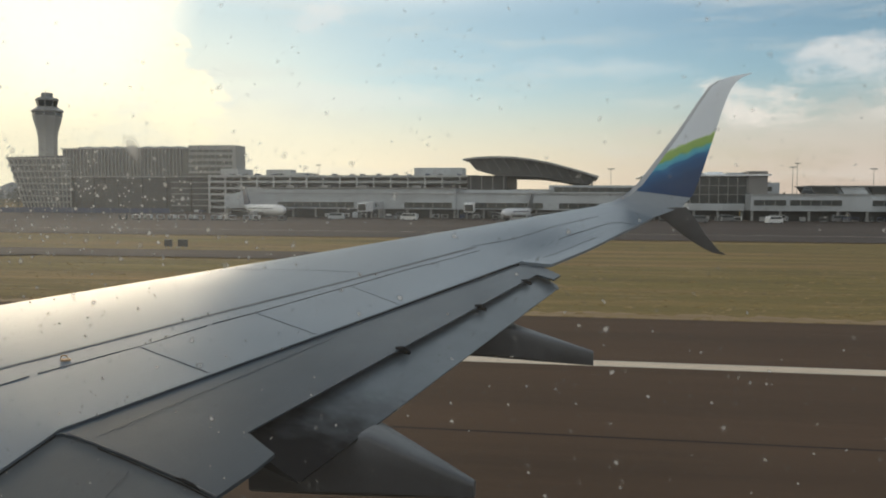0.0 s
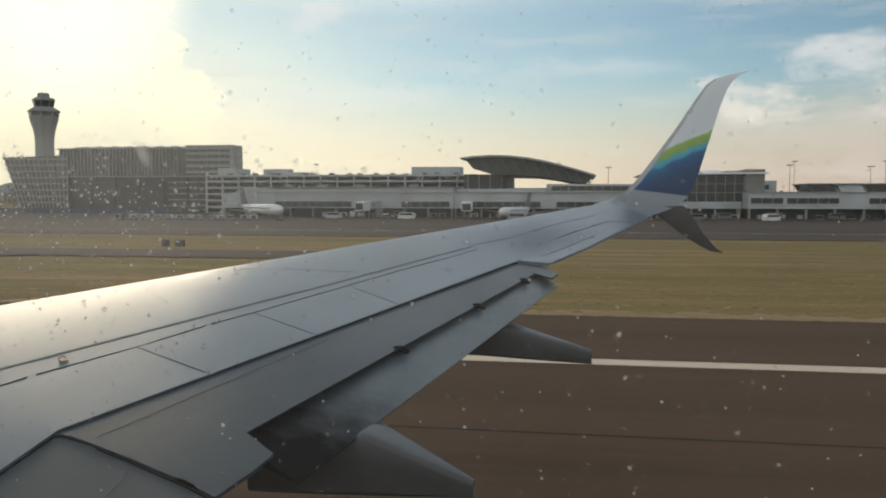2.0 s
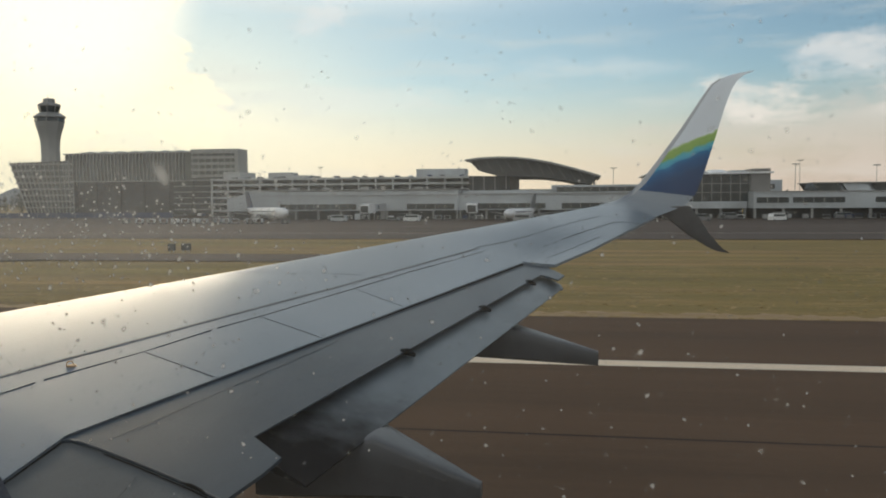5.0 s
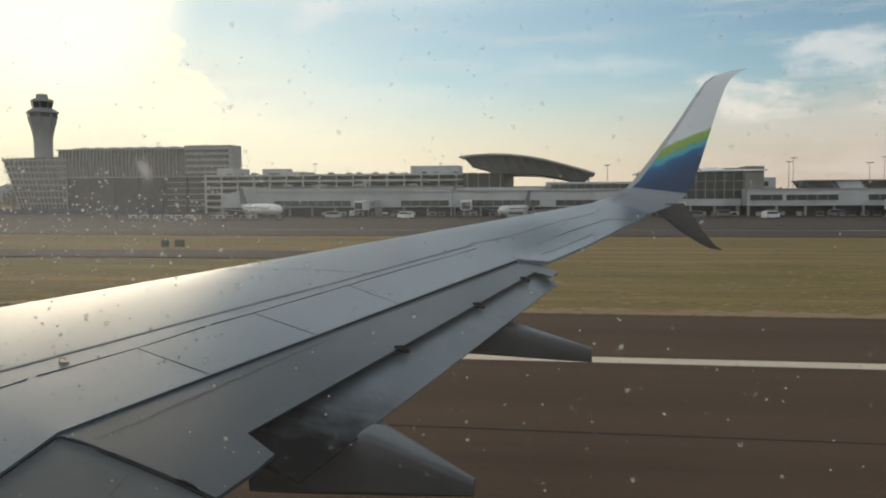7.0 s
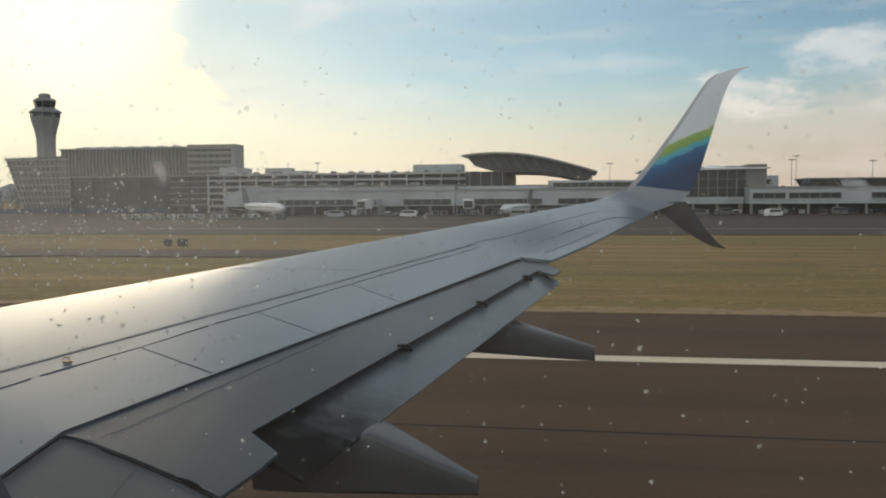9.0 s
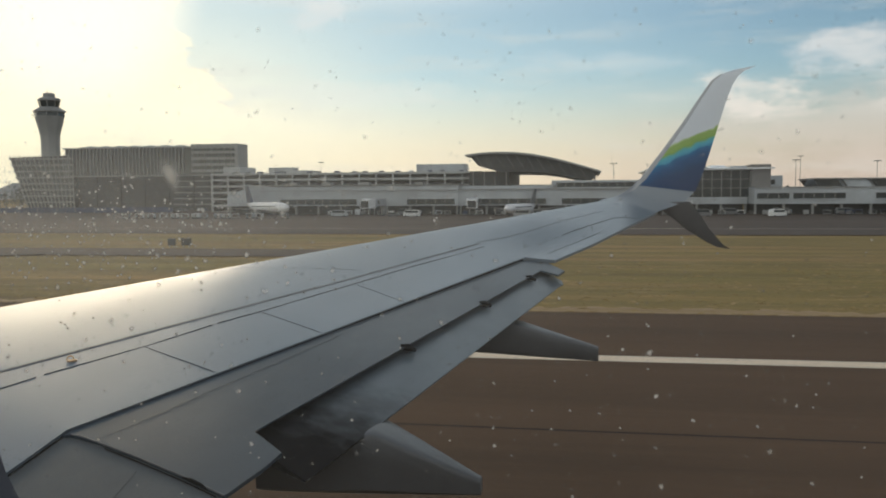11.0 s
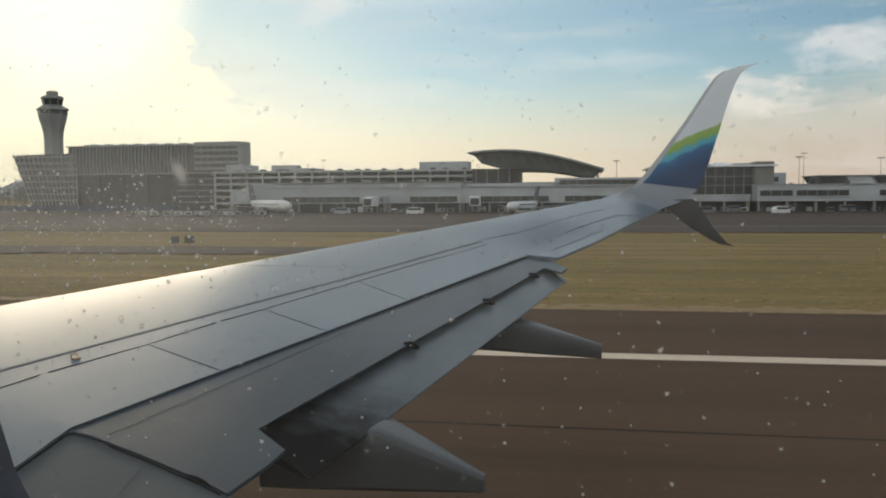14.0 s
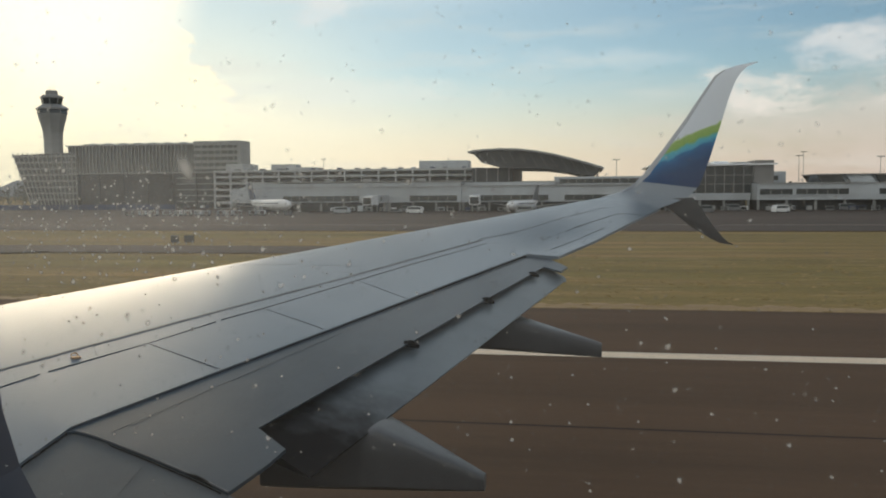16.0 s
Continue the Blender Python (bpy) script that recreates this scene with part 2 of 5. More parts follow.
def tube(bm, points, radius, sides=8):
    """A round bar through points; radius may be a list."""
    rings = []
    for i, p in enumerate(points):
        p = Vector(p)
        d = Vector(points[min(i + 1, len(points) - 1)]) - Vector(points[max(i - 1, 0)])
        q = d.to_track_quat("Z", "Y")
        r = radius[i] if isinstance(radius, (list, tuple)) else radius
        rings.append([p + q @ Vector((r * math.cos(a), r * math.sin(a), 0)) for a in (2 * math.pi * k / sides for k in range(sides))])
    return loft(bm, rings)


def mesh_object(name, bm, mat, smooth=False):
    bmesh.ops.recalc_face_normals(bm, faces=bm.faces)
    me = bpy.data.meshes.new(name)
    for f in bm.faces:
        f.smooth = smooth
    bm.to_mesh(me)
    bm.free()
    if mat:
        me.materials.append(mat)
    return new(name, me)


def part(name, bm, mat, parent, label="", smooth=False):
    ob = mesh_object(name, bm, mat, smooth)
    ob.parent = parent
    ob.matrix_parent_inverse = parent.matrix_basis.inverted()
    return tagged(ob, label)


def thing(name, place, label, category, group="", kind=""):
    ob = new(name)
    ob.matrix_basis = pose(*place) if len(place) == 3 else pose(place[0], place[1], place[2], 0, 0, place[3])
    return tagged(ob, label, category, group, kind)


def local(name, bm, mat, parent, label="", smooth=False):
    """A part whose mesh is drawn in its parent's own axes."""
    ob = mesh_object(name, bm, mat, smooth)
    ob.parent = parent
    return tagged(ob, label)


def setting(name, bm, mat, label="", category="", smooth=False):
    return tagged(mesh_object(name, bm, mat, smooth), label, category, kind="structure")


def shade_auto(ob, angle=35):
    me = ob.data
    me.polygons.foreach_set("use_smooth", [True] * len(me.polygons))
    me.set_sharp_from_angle(angle=radians(angle))
    return ob


# ---- ground ----
def ground_z(y):
    """The field is level by the runway and falls three metres towards the apron."""
    return -3.0 * min(max((y - 55) / 135, 0), 1)


def strip(bm, x0, x1, y0, y1, lift, steps=1, thick=0.0):
    ys = sorted({y0, y1, *[v for v in (55, 190) if y0 < v < y1]})
    rows = [[bm.verts.new((x0 + (x1 - x0) * i / steps, y, ground_z(y) + lift)) for i in range(steps + 1)] for y in ys]
    for a, b in zip(rows, rows[1:]):
        for i in range(steps):
            bm.faces.new((a[i], a[i + 1], b[i + 1], b[i]))
    return bm


bm = bmesh.new()
strip(bm, -4500, 4500, -4500, 4500, -0.06)
setting("ground", bm, GRASS, "dry yellow-green mown grass of the airfield", "ground")
bm = bmesh.new()
strip(bm, -2500, 2500, -34, 31.0, 0.0)
setting("runway", bm, ASPHALT, "dark brown-grey worn asphalt runway", "runway")
bm = bmesh.new()
strip(bm, -2500, 2500, 21.85, 22.62, 0.006)
setting("runway_edge_line", bm, LINE, "worn white painted runway edge line", "road marking")
bm = bmesh.new()
strip(bm, -2500, -14, 58, 70.5, 0.012)
setting("taxiway", bm, TAXI, "grey asphalt parallel taxiway", "taxiway")
bm = bmesh.new()
strip(bm, -2500, 2500, 126, 420, 0.02)
setting("apron", bm, APRON, "brown-grey concrete apron before the terminal", "apron")
# the connecting taxiway flares out to both sides
bm = bmesh.new()
outline = [(-40 - 14 * (k / 10) ** 0.6, 58 - 27 * k / 10) for k in range(11)] + [(-105 - 20 * k / 8, 31 + 27 * (k / 8) ** 1.6) for k in range(9)]
slab(bm, outline, -0.05, 0.010)
setting("connecting_taxiway", bm, TAXI, "grey asphalt connecting taxiway with rounded corners", "taxiway")

# ---- wing ----
# spanwise stations: y, leading edge x and z, rear edge x and z
STATIONS = [(0.3, -8.95, 2.72, -2.70, 2.48), (2.2, -7.7, 2.92, -2.71, 2.73), (4.1, -6.45, 3.11, -2.74, 3.00), (6.5, -4.87, 3.36, -1.98, 3.18),
            (9.0, -3.23, 3.61, -1.19, 3.37), (10.5, -2.24, 3.765, -0.72, 3.48)]
OUTER = [(10.5, -2.24, 3.765, -0.34, 3.452), (11.6, -1.52, 3.88, 0.12, 3.585), (13.0, -0.60, 4.025, 0.66, 3.78), (13.8, -0.07, 4.11, 0.96, 3.88), (14.3, 0.255, 4.16, 1.17, 3.96)]


def station(y, table):
    for a, b in zip(table, table[1:]):
        if y <= b[0] or b is table[-1]:
            k = (y - a[0]) / (b[0] - a[0])
            return [a[i] + (b[i] - a[i]) * k for i in range(5)]


def wing_top(y, s, table=STATIONS):
    """The upper surface at span y and chord share s, 0 at the nose and 1 at the rear edge."""
    _, xl, zl, xt, zt = station(y, table)
    chord = xt - xl
    z = zl + (zt - zl) * s ** 1.55 + 0.018 * chord * math.sin(math.pi * min(s, 1)) - 0.045 * chord * max(0, 1 - s / 0.10) ** 2.2
    if table is OUTER:
        # near the flap's end the skin carries on from the inner wing
        x = xl + chord * s
        _, il, iz, it, itz = station(y, STATIONS)
        if x <= it:
            inner = wing_top(y, max((x - il) / (it - il), 0.0)).z
        else:
            inner = itz + (zt - itz) * (x - it) / (xt - it)
        w = min(max((12.3 - y) / 1.8, 0), 1)
        z += (inner - z) * w * w * (3 - 2 * w)
    return Vector((xl + chord * s, y, z))


CHORD = [0, 0.006, 0.015, 0.03, 0.05, 0.08, 0.12, 0.18, 0.26, 0.36, 0.48, 0.6, 0.66, 0.72, 0.78, 0.84, 0.89, 0.945, 1.0]


def wing_ring(y, table, rear=0.03):
    top = [wing_top(y, s, table) for s in CHORD]
    chord = top[-1].x - top[0].x
    low = []
    for s in CHORD[::-1]:
        p = wing_top(y, s, table)
        thick = chord * 0.105 * (2.2 * math.sqrt(s) - 1.3 * s - 0.9 * s * s) if s < 1 else 0
        low.append(p - Vector((0, 0, max(thick, 0) + rear * s + 0.004)))
    return top + low


wing = thing("aircraft_wing", (0, 0, 0), "grey painted airliner wing with extended flaps and blended winglet", "aircraft wing")
bm = bmesh.new()
loft(bm, [wing_ring(y, STATIONS) for y in (-0.3, 0.3, 1.2, 2.2, 3.2, 4.1, 4.7, 5.3, 5.9, 6.5, 7.1, 7.7, 8.3, 9.0, 9.5, 10.0, 10.5)])
shade_auto(part("inner_wing_box", bm, SKIN, wing), 40)
bm = bmesh.new()
loft(bm, [wing_ring(y, OUTER) for y in (10.5, 10.7, 10.9, 11.1, 11.3, 11.6, 11.9, 12.3, 12.65, 13.0, 13.4, 13.8, 14.3)])
shade_auto(part("outer_wing_box", bm, SKIN, wing), 40)

# bare metal slats along the nose of the wing
BARE = material("bare slat metal", (0.46, 0.47, 0.48), 0.40, 0.55, 0.08, 1.4, (1, 0.3, 1), 8, second=(0.38, 0.39, 0.40))
for table, y0, y1 in ((STATIONS, 1.2, 4.7), (STATIONS, 4.72, 7.6), (STATIONS, 7.62, 10.48), (OUTER, 10.5, 13.3)):
    bm = bmesh.new()
    rings = []
    for k in range(13):
        y = y0 + (y1 - y0) * k / 12
        top = [wing_top(y, c, table) + Vector((-0.002 if c < 0.01 else 0, 0, 0.003 if c < 0.05 else 0.001)) for c in (0, 0.006, 0.015, 0.03, 0.045, 0.056)]
        rings.append(top + [p - Vector((0, 0, 0.012)) for p in top[::-1]])
    loft(bm, rings)
    shade_auto(part("leading_edge_slat", bm, BARE, wing, "bare metal slat along the leading edge"), 60)

# winglet: leading and rear edges of its sections, from the wing's end to the swept point
WINGLET = [((0.255, 14.3, 4.16), (1.17, 14.3, 3.96)), ((0.52, 14.66, 4.215), (1.45, 14.75, 4.04)), ((0.76, 14.92, 4.33), (1.72, 15.06, 4.13)),
           ((0.97, 15.06, 4.53), (1.92, 15.22, 4.33)), ((1.28, 15.20, 4.93), (2.09, 15.34, 4.75)), ((1.68, 15.38, 5.47), (2.28, 15.48, 5.33)),
           ((2.01, 15.53, 5.965), (2.45, 15.60, 5.865)), ((2.21, 15.62, 6.25), (2.57, 15.66, 6.17)), ((2.37, 15.68, 6.36), (2.67, 15.72, 6.32)),
           ((2.61, 15.76, 6.445), (2.79, 15.78, 6.425)), ((2.955, 15.86, 6.512), (2.98, 15.86, 6.507))]


def blade_ring(lead, rear, nose, thick):
    a, b = Vector(lead), Vector(rear)
    out = nose.normalized()
    chord = (b - a).length
    ring = []
    for s in (0, 0.02, 0.08, 0.2, 0.4, 0.65, 0.88, 1.0):
        ring.append(a + (b - a) * s + out * chord * thick * (2.2 * math.sqrt(s) - 1.3 * s - 0.9 * s * s))
    for s in (0.88, 0.65, 0.4, 0.2, 0.08, 0.02):
        ring.append(a + (b - a) * s - out * chord * thick * (2.2 * math.sqrt(s) - 1.3 * s - 0.9 * s * s))
    return ring


def livery():
    m = bpy.data.materials.new("winglet paint")
    m.use_nodes = True
    add, link = nodes_of(m.node_tree)
    bsdf = m.node_tree.nodes["Principled BSDF"]
    bsdf.inputs["Roughness"].default_value = 0.32
    bsdf.inputs["Specular IOR Level"].default_value = 0.3
    coord = add("ShaderNodeTexCoord")
    sep = add("ShaderNodeSeparateXYZ")
    link(coord.outputs["Object"], sep.inputs[0])
    n = add("ShaderNodeTexNoise", Scale=3.2, Detail=7.0, Roughness=0.62)
    link(coord.outputs["Object"], n.inputs["Vector"])

    def calc(op, a, b):
        q = add("ShaderNodeMath", operation=op)
        for i, v in enumerate((a, b)):
            if isinstance(v, (int, float)):
                q.inputs[i].default_value = v
            else:
                link(v, q.inputs[i])
        return q.outputs[0]
    h = calc("SUBTRACT", sep.outputs[2], calc("MULTIPLY", sep.outputs[0], 0.42))
    h = calc("ADD", h, calc("MULTIPLY", calc("SUBTRACT", n.outputs[0], 0.5), 0.24))
    span = add("ShaderNodeMapRange")
    span.inputs[1].default_value, span.inputs[2].default_value = 3.47, 5.07
    link(h, span.inputs[0])
    ramp = add("ShaderNodeValToRGB")
    ramp.color_ramp.interpolation = "LINEAR"
    stops = [(0.0, (0.006, 0.028, 0.090)), (0.30, (0.007, 0.046, 0.135)), (0.40, (0.010, 0.085, 0.225)), (0.46, (0.016, 0.15, 0.33)), (0.472, (0.07, 0.34, 0.50)), (0.515, (0.10, 0.42, 0.50)), (0.53, (0.14, 0.42, 0.30)), (0.545, (0.26, 0.42, 0.09)),
             (0.622, (0.32, 0.47, 0.12)), (0.637, (0.55, 0.64, 0.42)), (0.65, (0.72, 0.76, 0.80))]
    while len(ramp.color_ramp.elements) < len(stops):
        ramp.color_ramp.elements.new(0.5)
    for e, (p, c) in zip(ramp.color_ramp.elements, stops):
        e.position, e.color = p, (*c, 1)
    link(span.outputs[0], ramp.inputs[0])
    # the wing's grey ends along a line above the bend
    foot = add("ShaderNodeMath", operation="GREATER_THAN")
    link(calc("ADD", sep.outputs[2], calc("MULTIPLY", sep.outputs[0], 0.12)), foot.inputs[0])
    foot.inputs[1].default_value = 4.52
    mix = add("ShaderNodeMix", data_type="RGBA")
    mix.inputs[6].default_value = (0.25, 0.275, 0.30, 1)
    link(foot.outputs[0], mix.inputs[0])
    link(ramp.outputs[0], mix.inputs[7])
    link(mix.outputs[2], bsdf.inputs["Base Color"])
    return m


LIVERY = livery()
NOSE = material("bare leading edge metal", (0.40, 0.41, 0.42), 0.35, 0.6, 0.08, 3.0, second=(0.33, 0.34, 0.35))
bm = bmesh.new()
rings = []
for i, (a, b) in enumerate(WINGLET):
    p, q = WINGLET[max(i - 1, 0)], WINGLET[min(i + 1, len(WINGLET) - 1)]
    up = Vector(q[0]) - Vector(p[0]) + Vector(q[1]) - Vector(p[1])
    rings.append(blade_ring(a, b, up.cross(Vector(b) - Vector(a)), 0.05 if i < 3 else 0.035))
loft(bm, rings)
shade_auto(part("winglet", bm, LIVERY, wing, "upswept winglet painted white, green, light blue and navy"), 50)
# bare leading edge of the winglet, a thin shell round its nose
bm = bmesh.new()
rings = []
for i, (a, b) in enumerate(WINGLET[1:-2], 1):
    p, q = WINGLET[i - 1], WINGLET[i + 1]
    a, b = Vector(a), Vector(b)
    out = (Vector(q[0]) - Vector(p[0]) + Vector(q[1]) - Vector(p[1])).cross(b - a).normalized()
    chord, ring = (b - a).length, []
    thick = 0.05 if i < 3 else 0.035
    for s in (0.09, 0.05, 0.015):
        ring.append(a + (b - a) * s + out * (0.003 + chord * thick * (2.2 * math.sqrt(s) - 1.3 * s - 0.9 * s * s)))
    ring.append(a - (b - a).normalized() * 0.006)
    for s in (0.015, 0.05, 0.09):
        ring.append(a + (b - a) * s - out * (0.003 + chord * thick * (2.2 * math.sqrt(s) - 1.3 * s - 0.9 * s * s)))
    rings.append(ring)
loft(bm, rings)
shade_auto(part("winglet_leading_edge", bm, NOSE, wing, "bare grey metal leading edge of the winglet"), 50)
bm = bmesh.new()
LOWER = [((1.10, 14.75, 4.10), (1.80, 15.0, 4.13)), ((1.42, 14.95, 3.92), (1.97, 15.1, 3.92)), ((1.75, 15.12, 3.65), (2.14, 15.2, 3.66)), ((2.12, 15.28, 3.42), (2.33, 15.3, 3.45)), ((2.30, 15.34, 3.335), (2.42, 15.35, 3.36)), ((2.50, 15.40, 3.30), (2.53, 15.40, 3.305))]
loft(bm, [blade_ring(a, b, Vector((0.3, 1, 0.6)), 0.04) for a, b in LOWER])
shade_auto(part("lower_winglet", bm, FAIRING, wing, "short grey downward-pointing winglet blade"), 50)

# ---- panels on the upper skin ----
def ribbon(name, points, width, mat, lift=0.004, table=STATIONS, label=""):
    """A thin strip laid on the upper skin through (span, chord share) points."""
    bm = bmesh.new()
    fine = []
    for (ya, sa), (yb, sb) in zip(points, points[1:]):
        n = max(2, int(abs(yb - ya) / 0.3))
        fine += [(ya + (yb - ya) * k / n, sa + (sb - sa) * k / n) for k in range(n)]
    fine.append(points[-1])
    rows = []
    for i, (y, c) in enumerate(fine):
        p = wing_top(y, c, table)
        d = wing_top(*fine[min(i + 1, len(fine) - 1)], table) - wing_top(*fine[max(i - 1, 0)], table)
        side = d.cross(Vector((0, 0, 1))).normalized() * width / 2
        side.z += (wing_top(y, c + 0.01, table) - wing_top(y, c, table)).z / max((wing_top(y, c + 0.01, table) - wing_top(y, c, table)).x, 1e-6) * side.x
        up = Vector((0, 0, lift))
        rows.append([p - side + up, p + side + up, p + side - up, p - side - up])
    loft(bm, rows)
    return part(name, bm, mat, wing, label)


def spoiler(y0, y1, skew=0.27, gaps=(0.003, 0.003)):
    """A hinged panel from the hinge line to the rear edge, its ends square to the hinge."""
    bm = bmesh.new()
    ends = []
    for side, y, gap in ((1, y0, gaps[0]), (-1, y1, gaps[1])):
        ends.append(y + side * gap)
    rings = []
    n = 6
    for k in range(n + 1):
        y = ends[0] + (ends[1] - ends[0]) * k / n
        top, low = [], []
        for j in range(6):
            hinge = 0.775 - 0.012 * (y - 4.5)
            c = hinge + (1.0 - hinge) * j / 5
            p = wing_top(y + skew * (1 - j / 5), c)
            edge = 0.003 if j in (0, 5) or k in (0, n) else 0.0045
            top.append(p + Vector((0, 0, edge)))
            low.append(p - Vector((0, 0, 0.01)))
        rings.append(top + low[::-1])
    loft(bm, rings)
    return shade_auto(part("spoiler", bm, SKIN, wing, "flat grey hinged spoiler panel"), 30)


spoiler(1.5, 4.1, gaps=(0, 0))
spoiler(4.1, 5.23, gaps=(0, 0.003))
for y0, y1 in ((5.23, 6.38), (6.38, 7.63), (7.63, 10.22)):
    spoiler(y0, y1)
ribbon("sealant_strip", [(1.5, 0.70), (4.81, 0.688), (5.6, 0.683), (6.6, 0.676), (7.98, 0.670), (8.71, 0.659), (10.03, 0.637), (10.5, 0.629)], 0.036, SEAL, 0.0013)
ribbon("hinge_gap", [(4.3, 0.78), (4.54, 0.771), (4.73, 0.765)], 0.003, SEAM, 0.005)
ribbon("hinge_gap", [(4.79, 0.764), (5.53, 0.765), (6.16, 0.748)], 0.003, SEAM, 0.005)
ribbon("hinge_gap", [(6.22, 0.746), (6.69, 0.747), (7.78, 0.732), (8.93, 0.712), (9.78, 0.712), (10.4, 0.70)], 0.003, SEAM, 0.005)
for y0, top, low in ((5.23, 0.767, 0.99), (6.38, 0.748, 0.99), (7.63, 0.736, 0.99)):
    ribbon("spoiler_joint", [(y0 + 0.27, top), (y0 + 0.135, (top + low) / 2), (y0, low)], 0.006 if y0 < 6 else 0.005, SEAM, 0.005)
ribbon("skin_joint", [(8.10, 0.12), (8.15, 0.242), (8.31, 0.463), (8.45, 0.604)], 0.004, SEAL, 0.001)
ribbon("skin_joint", [(10.5, 0.475), (10.7, 0.481), (11.8, 0.510), (12.8, 0.53), (13.4, 0.54)], 0.006, SEAL, 0.0025, OUTER)
ribbon("aileron_gap", [(11.33, 0.690), (11.62, 0.711)], 0.007, TRENCH, 0.004, OUTER)
ribbon("aileron_gap", [(11.72, 0.719), (12.28, 0.755), (13.18, 0.772)], 0.006, TRENCH, 0.004, OUTER)
ribbon("aileron_gap", [(13.2, 0.772), (13.42, 0.839), (13.61, 0.974)], 0.008, SEAL, 0.004, OUTER)
ribbon("aileron_tab_gap", [(10.86, 0.856), (11.46, 0.882), (12.25, 0.911)], 0.005, TRENCH, 0.003, OUTER)
for y, c in ((5.80, 0.47), (6.02, 0.465), (6.54, 0.155), (7.08, 0.25), (7.12, 0.13), (7.86, 0.04), (8.18, 0.135), (9.42, 0.045), (9.48, 0.215)):
    bm = bmesh.new()
    p = wing_top(y, c)
    tube(bm, [p - Vector((0, 0, 0.01)), p + Vector((0, 0, 0.004)), p + Vector((0, 0, 0.006))], [0.011, 0.010, 0.004], 8)
    part("fastener", bm, SEAL, wing, "small dark raised fastener")
ORANGE = material("orange fitting", (0.70, 0.42, 0.16), 0.6, 0, 0.2, 8)
p = wing_top(5.09, 0.724)
bm = bmesh.new()
tube(bm, [p + Vector((0.020 * math.cos(a) * 0.8, 0.020 * math.cos(a) * 0.6, 0.010 + 0.016 * math.sin(a))) for a in (math.pi * (k / 10 * 1.3 - 0.15) for k in range(11))], 0.004, 6)
hook = part("escape_line_hook", bm, ORANGE, wing, "small orange ring fitting for an escape line")
bm = bmesh.new()
tube(bm, [p + Vector((0.02, -0.015, -0.005)), p + Vector((0.02, -0.015, 0.004))], [0.032, 0.030], 12)
part("base_plate", bm, material("faded orange marking", (0.58, 0.36, 0.17), 0.6, 0, 0.15, 20), hook, "faded orange marking round the ring fitting")

# ---- flaps ----
def flap(name, corners, thick, mat, bulge=0.05, label=""):
    """A flap between four corners: front inner, front outer, rear inner, rear outer."""
    fi, fo, ri, ro = (Vector(c) for c in corners)
    ks = (0, 0.04, 0.12, 0.25, 0.45, 0.7, 0.9, 1.0)
    rings = []
    for i in range(15):
        u = i / 14
        f, r = fi.lerp(fo, u), ri.lerp(ro, u)
        c = (r - f).length
        top = [f.lerp(r, k) + Vector((0, 0, c * bulge * math.sin(math.pi * k ** 0.7))) for k in ks]
        low = [f.lerp(r, k) - Vector((0, 0, 0.008 + thick * (1 - k) ** 0.7 * min(1, k * 12 + 0.3))) for k in ks[::-1]]
        rings.append(top + low)
    bm = bmesh.new()
    loft(bm, rings)
    return shade_auto(part(name, bm, mat, wing, label), 45)


def aft_paint():
    """Flap paint that turns mottled black towards the inner end."""
    m = material("aft flap paint", (0.112, 0.131, 0.143), 0.42, 0.05, 0.16, 1.1, (1, 0.5, 1), 9, second=(0.086, 0.101, 0.113), spec=0.4)
    add, link = nodes_of(m.node_tree)
    bsdf = m.node_tree.nodes["Principled BSDF"]
    old = bsdf.inputs["Base Color"].links[0].from_socket
    coord = add("ShaderNodeTexCoord")
    sep = add("ShaderNodeSeparateXYZ")
    link(coord.outputs["Object"], sep.inputs[0])
    n = add("ShaderNodeTexNoise", Scale=5.5, Detail=7.0, Roughness=0.62)
    link(coord.outputs["Object"], n.inputs["Vector"])
    total = add("ShaderNodeMath", operation="MULTIPLY_ADD")
    link(n.outputs[0], total.inputs[0])
    total.inputs[1].default_value = 1.0
    link(sep.outputs[1], total.inputs[2])
    r = add("ShaderNodeMapRange", interpolation_type="SMOOTHSTEP")
    r.inputs[1].default_value, r.inputs[2].default_value = 5.10, 6.45
    link(total.outputs[0], r.inputs[0])
    mix = add("ShaderNodeMix", data_type="RGBA")
    mix.inputs[6].default_value = (0.013, 0.012, 0.013, 1)
    link(r.outputs[0], mix.inputs[0])
    link(old, mix.inputs[7])
    link(mix.outputs[2], bsdf.inputs["Base Color"])
    gloss = add("ShaderNodeMath", operation="MULTIPLY")
    link(r.outputs[0], gloss.inputs[0])
    gloss.inputs[1].default_value = 0.45
    link(gloss.outputs[0], bsdf.inputs["Specular IOR Level"])
    return m


AFT_PAINT = aft_paint()
MAIN = ((-2.82, 4.02, 2.991), (-0.86, 10.42, 3.459), (-1.814, 4.45, 2.937), (-0.415, 10.30, 3.392))
AFT = ((-2.05, 4.52, 2.90), (-0.66, 10.12, 3.345), (-1.436, 4.2, 2.754), (-0.235, 9.9, 3.223))
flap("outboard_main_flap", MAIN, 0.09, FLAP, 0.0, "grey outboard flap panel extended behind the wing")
flap("outboard_aft_flap", AFT, 0.04, AFT_PAINT, 0.04, "grey aft flap, mottled black at its inner end")


def plate(name, corners, thick, mat, label=""):
    bm = bmesh.new()
    up = [Vector(c) for c in corners]
    loft(bm, [[p - Vector((0, 0, thick)) for p in up], [p - Vector((0, 0, 0.004)) for p in up], [p + (sum(up, Vector()) / len(up) - p) * 0.002 for p in up]])
    return part(name, bm, mat, wing, label)


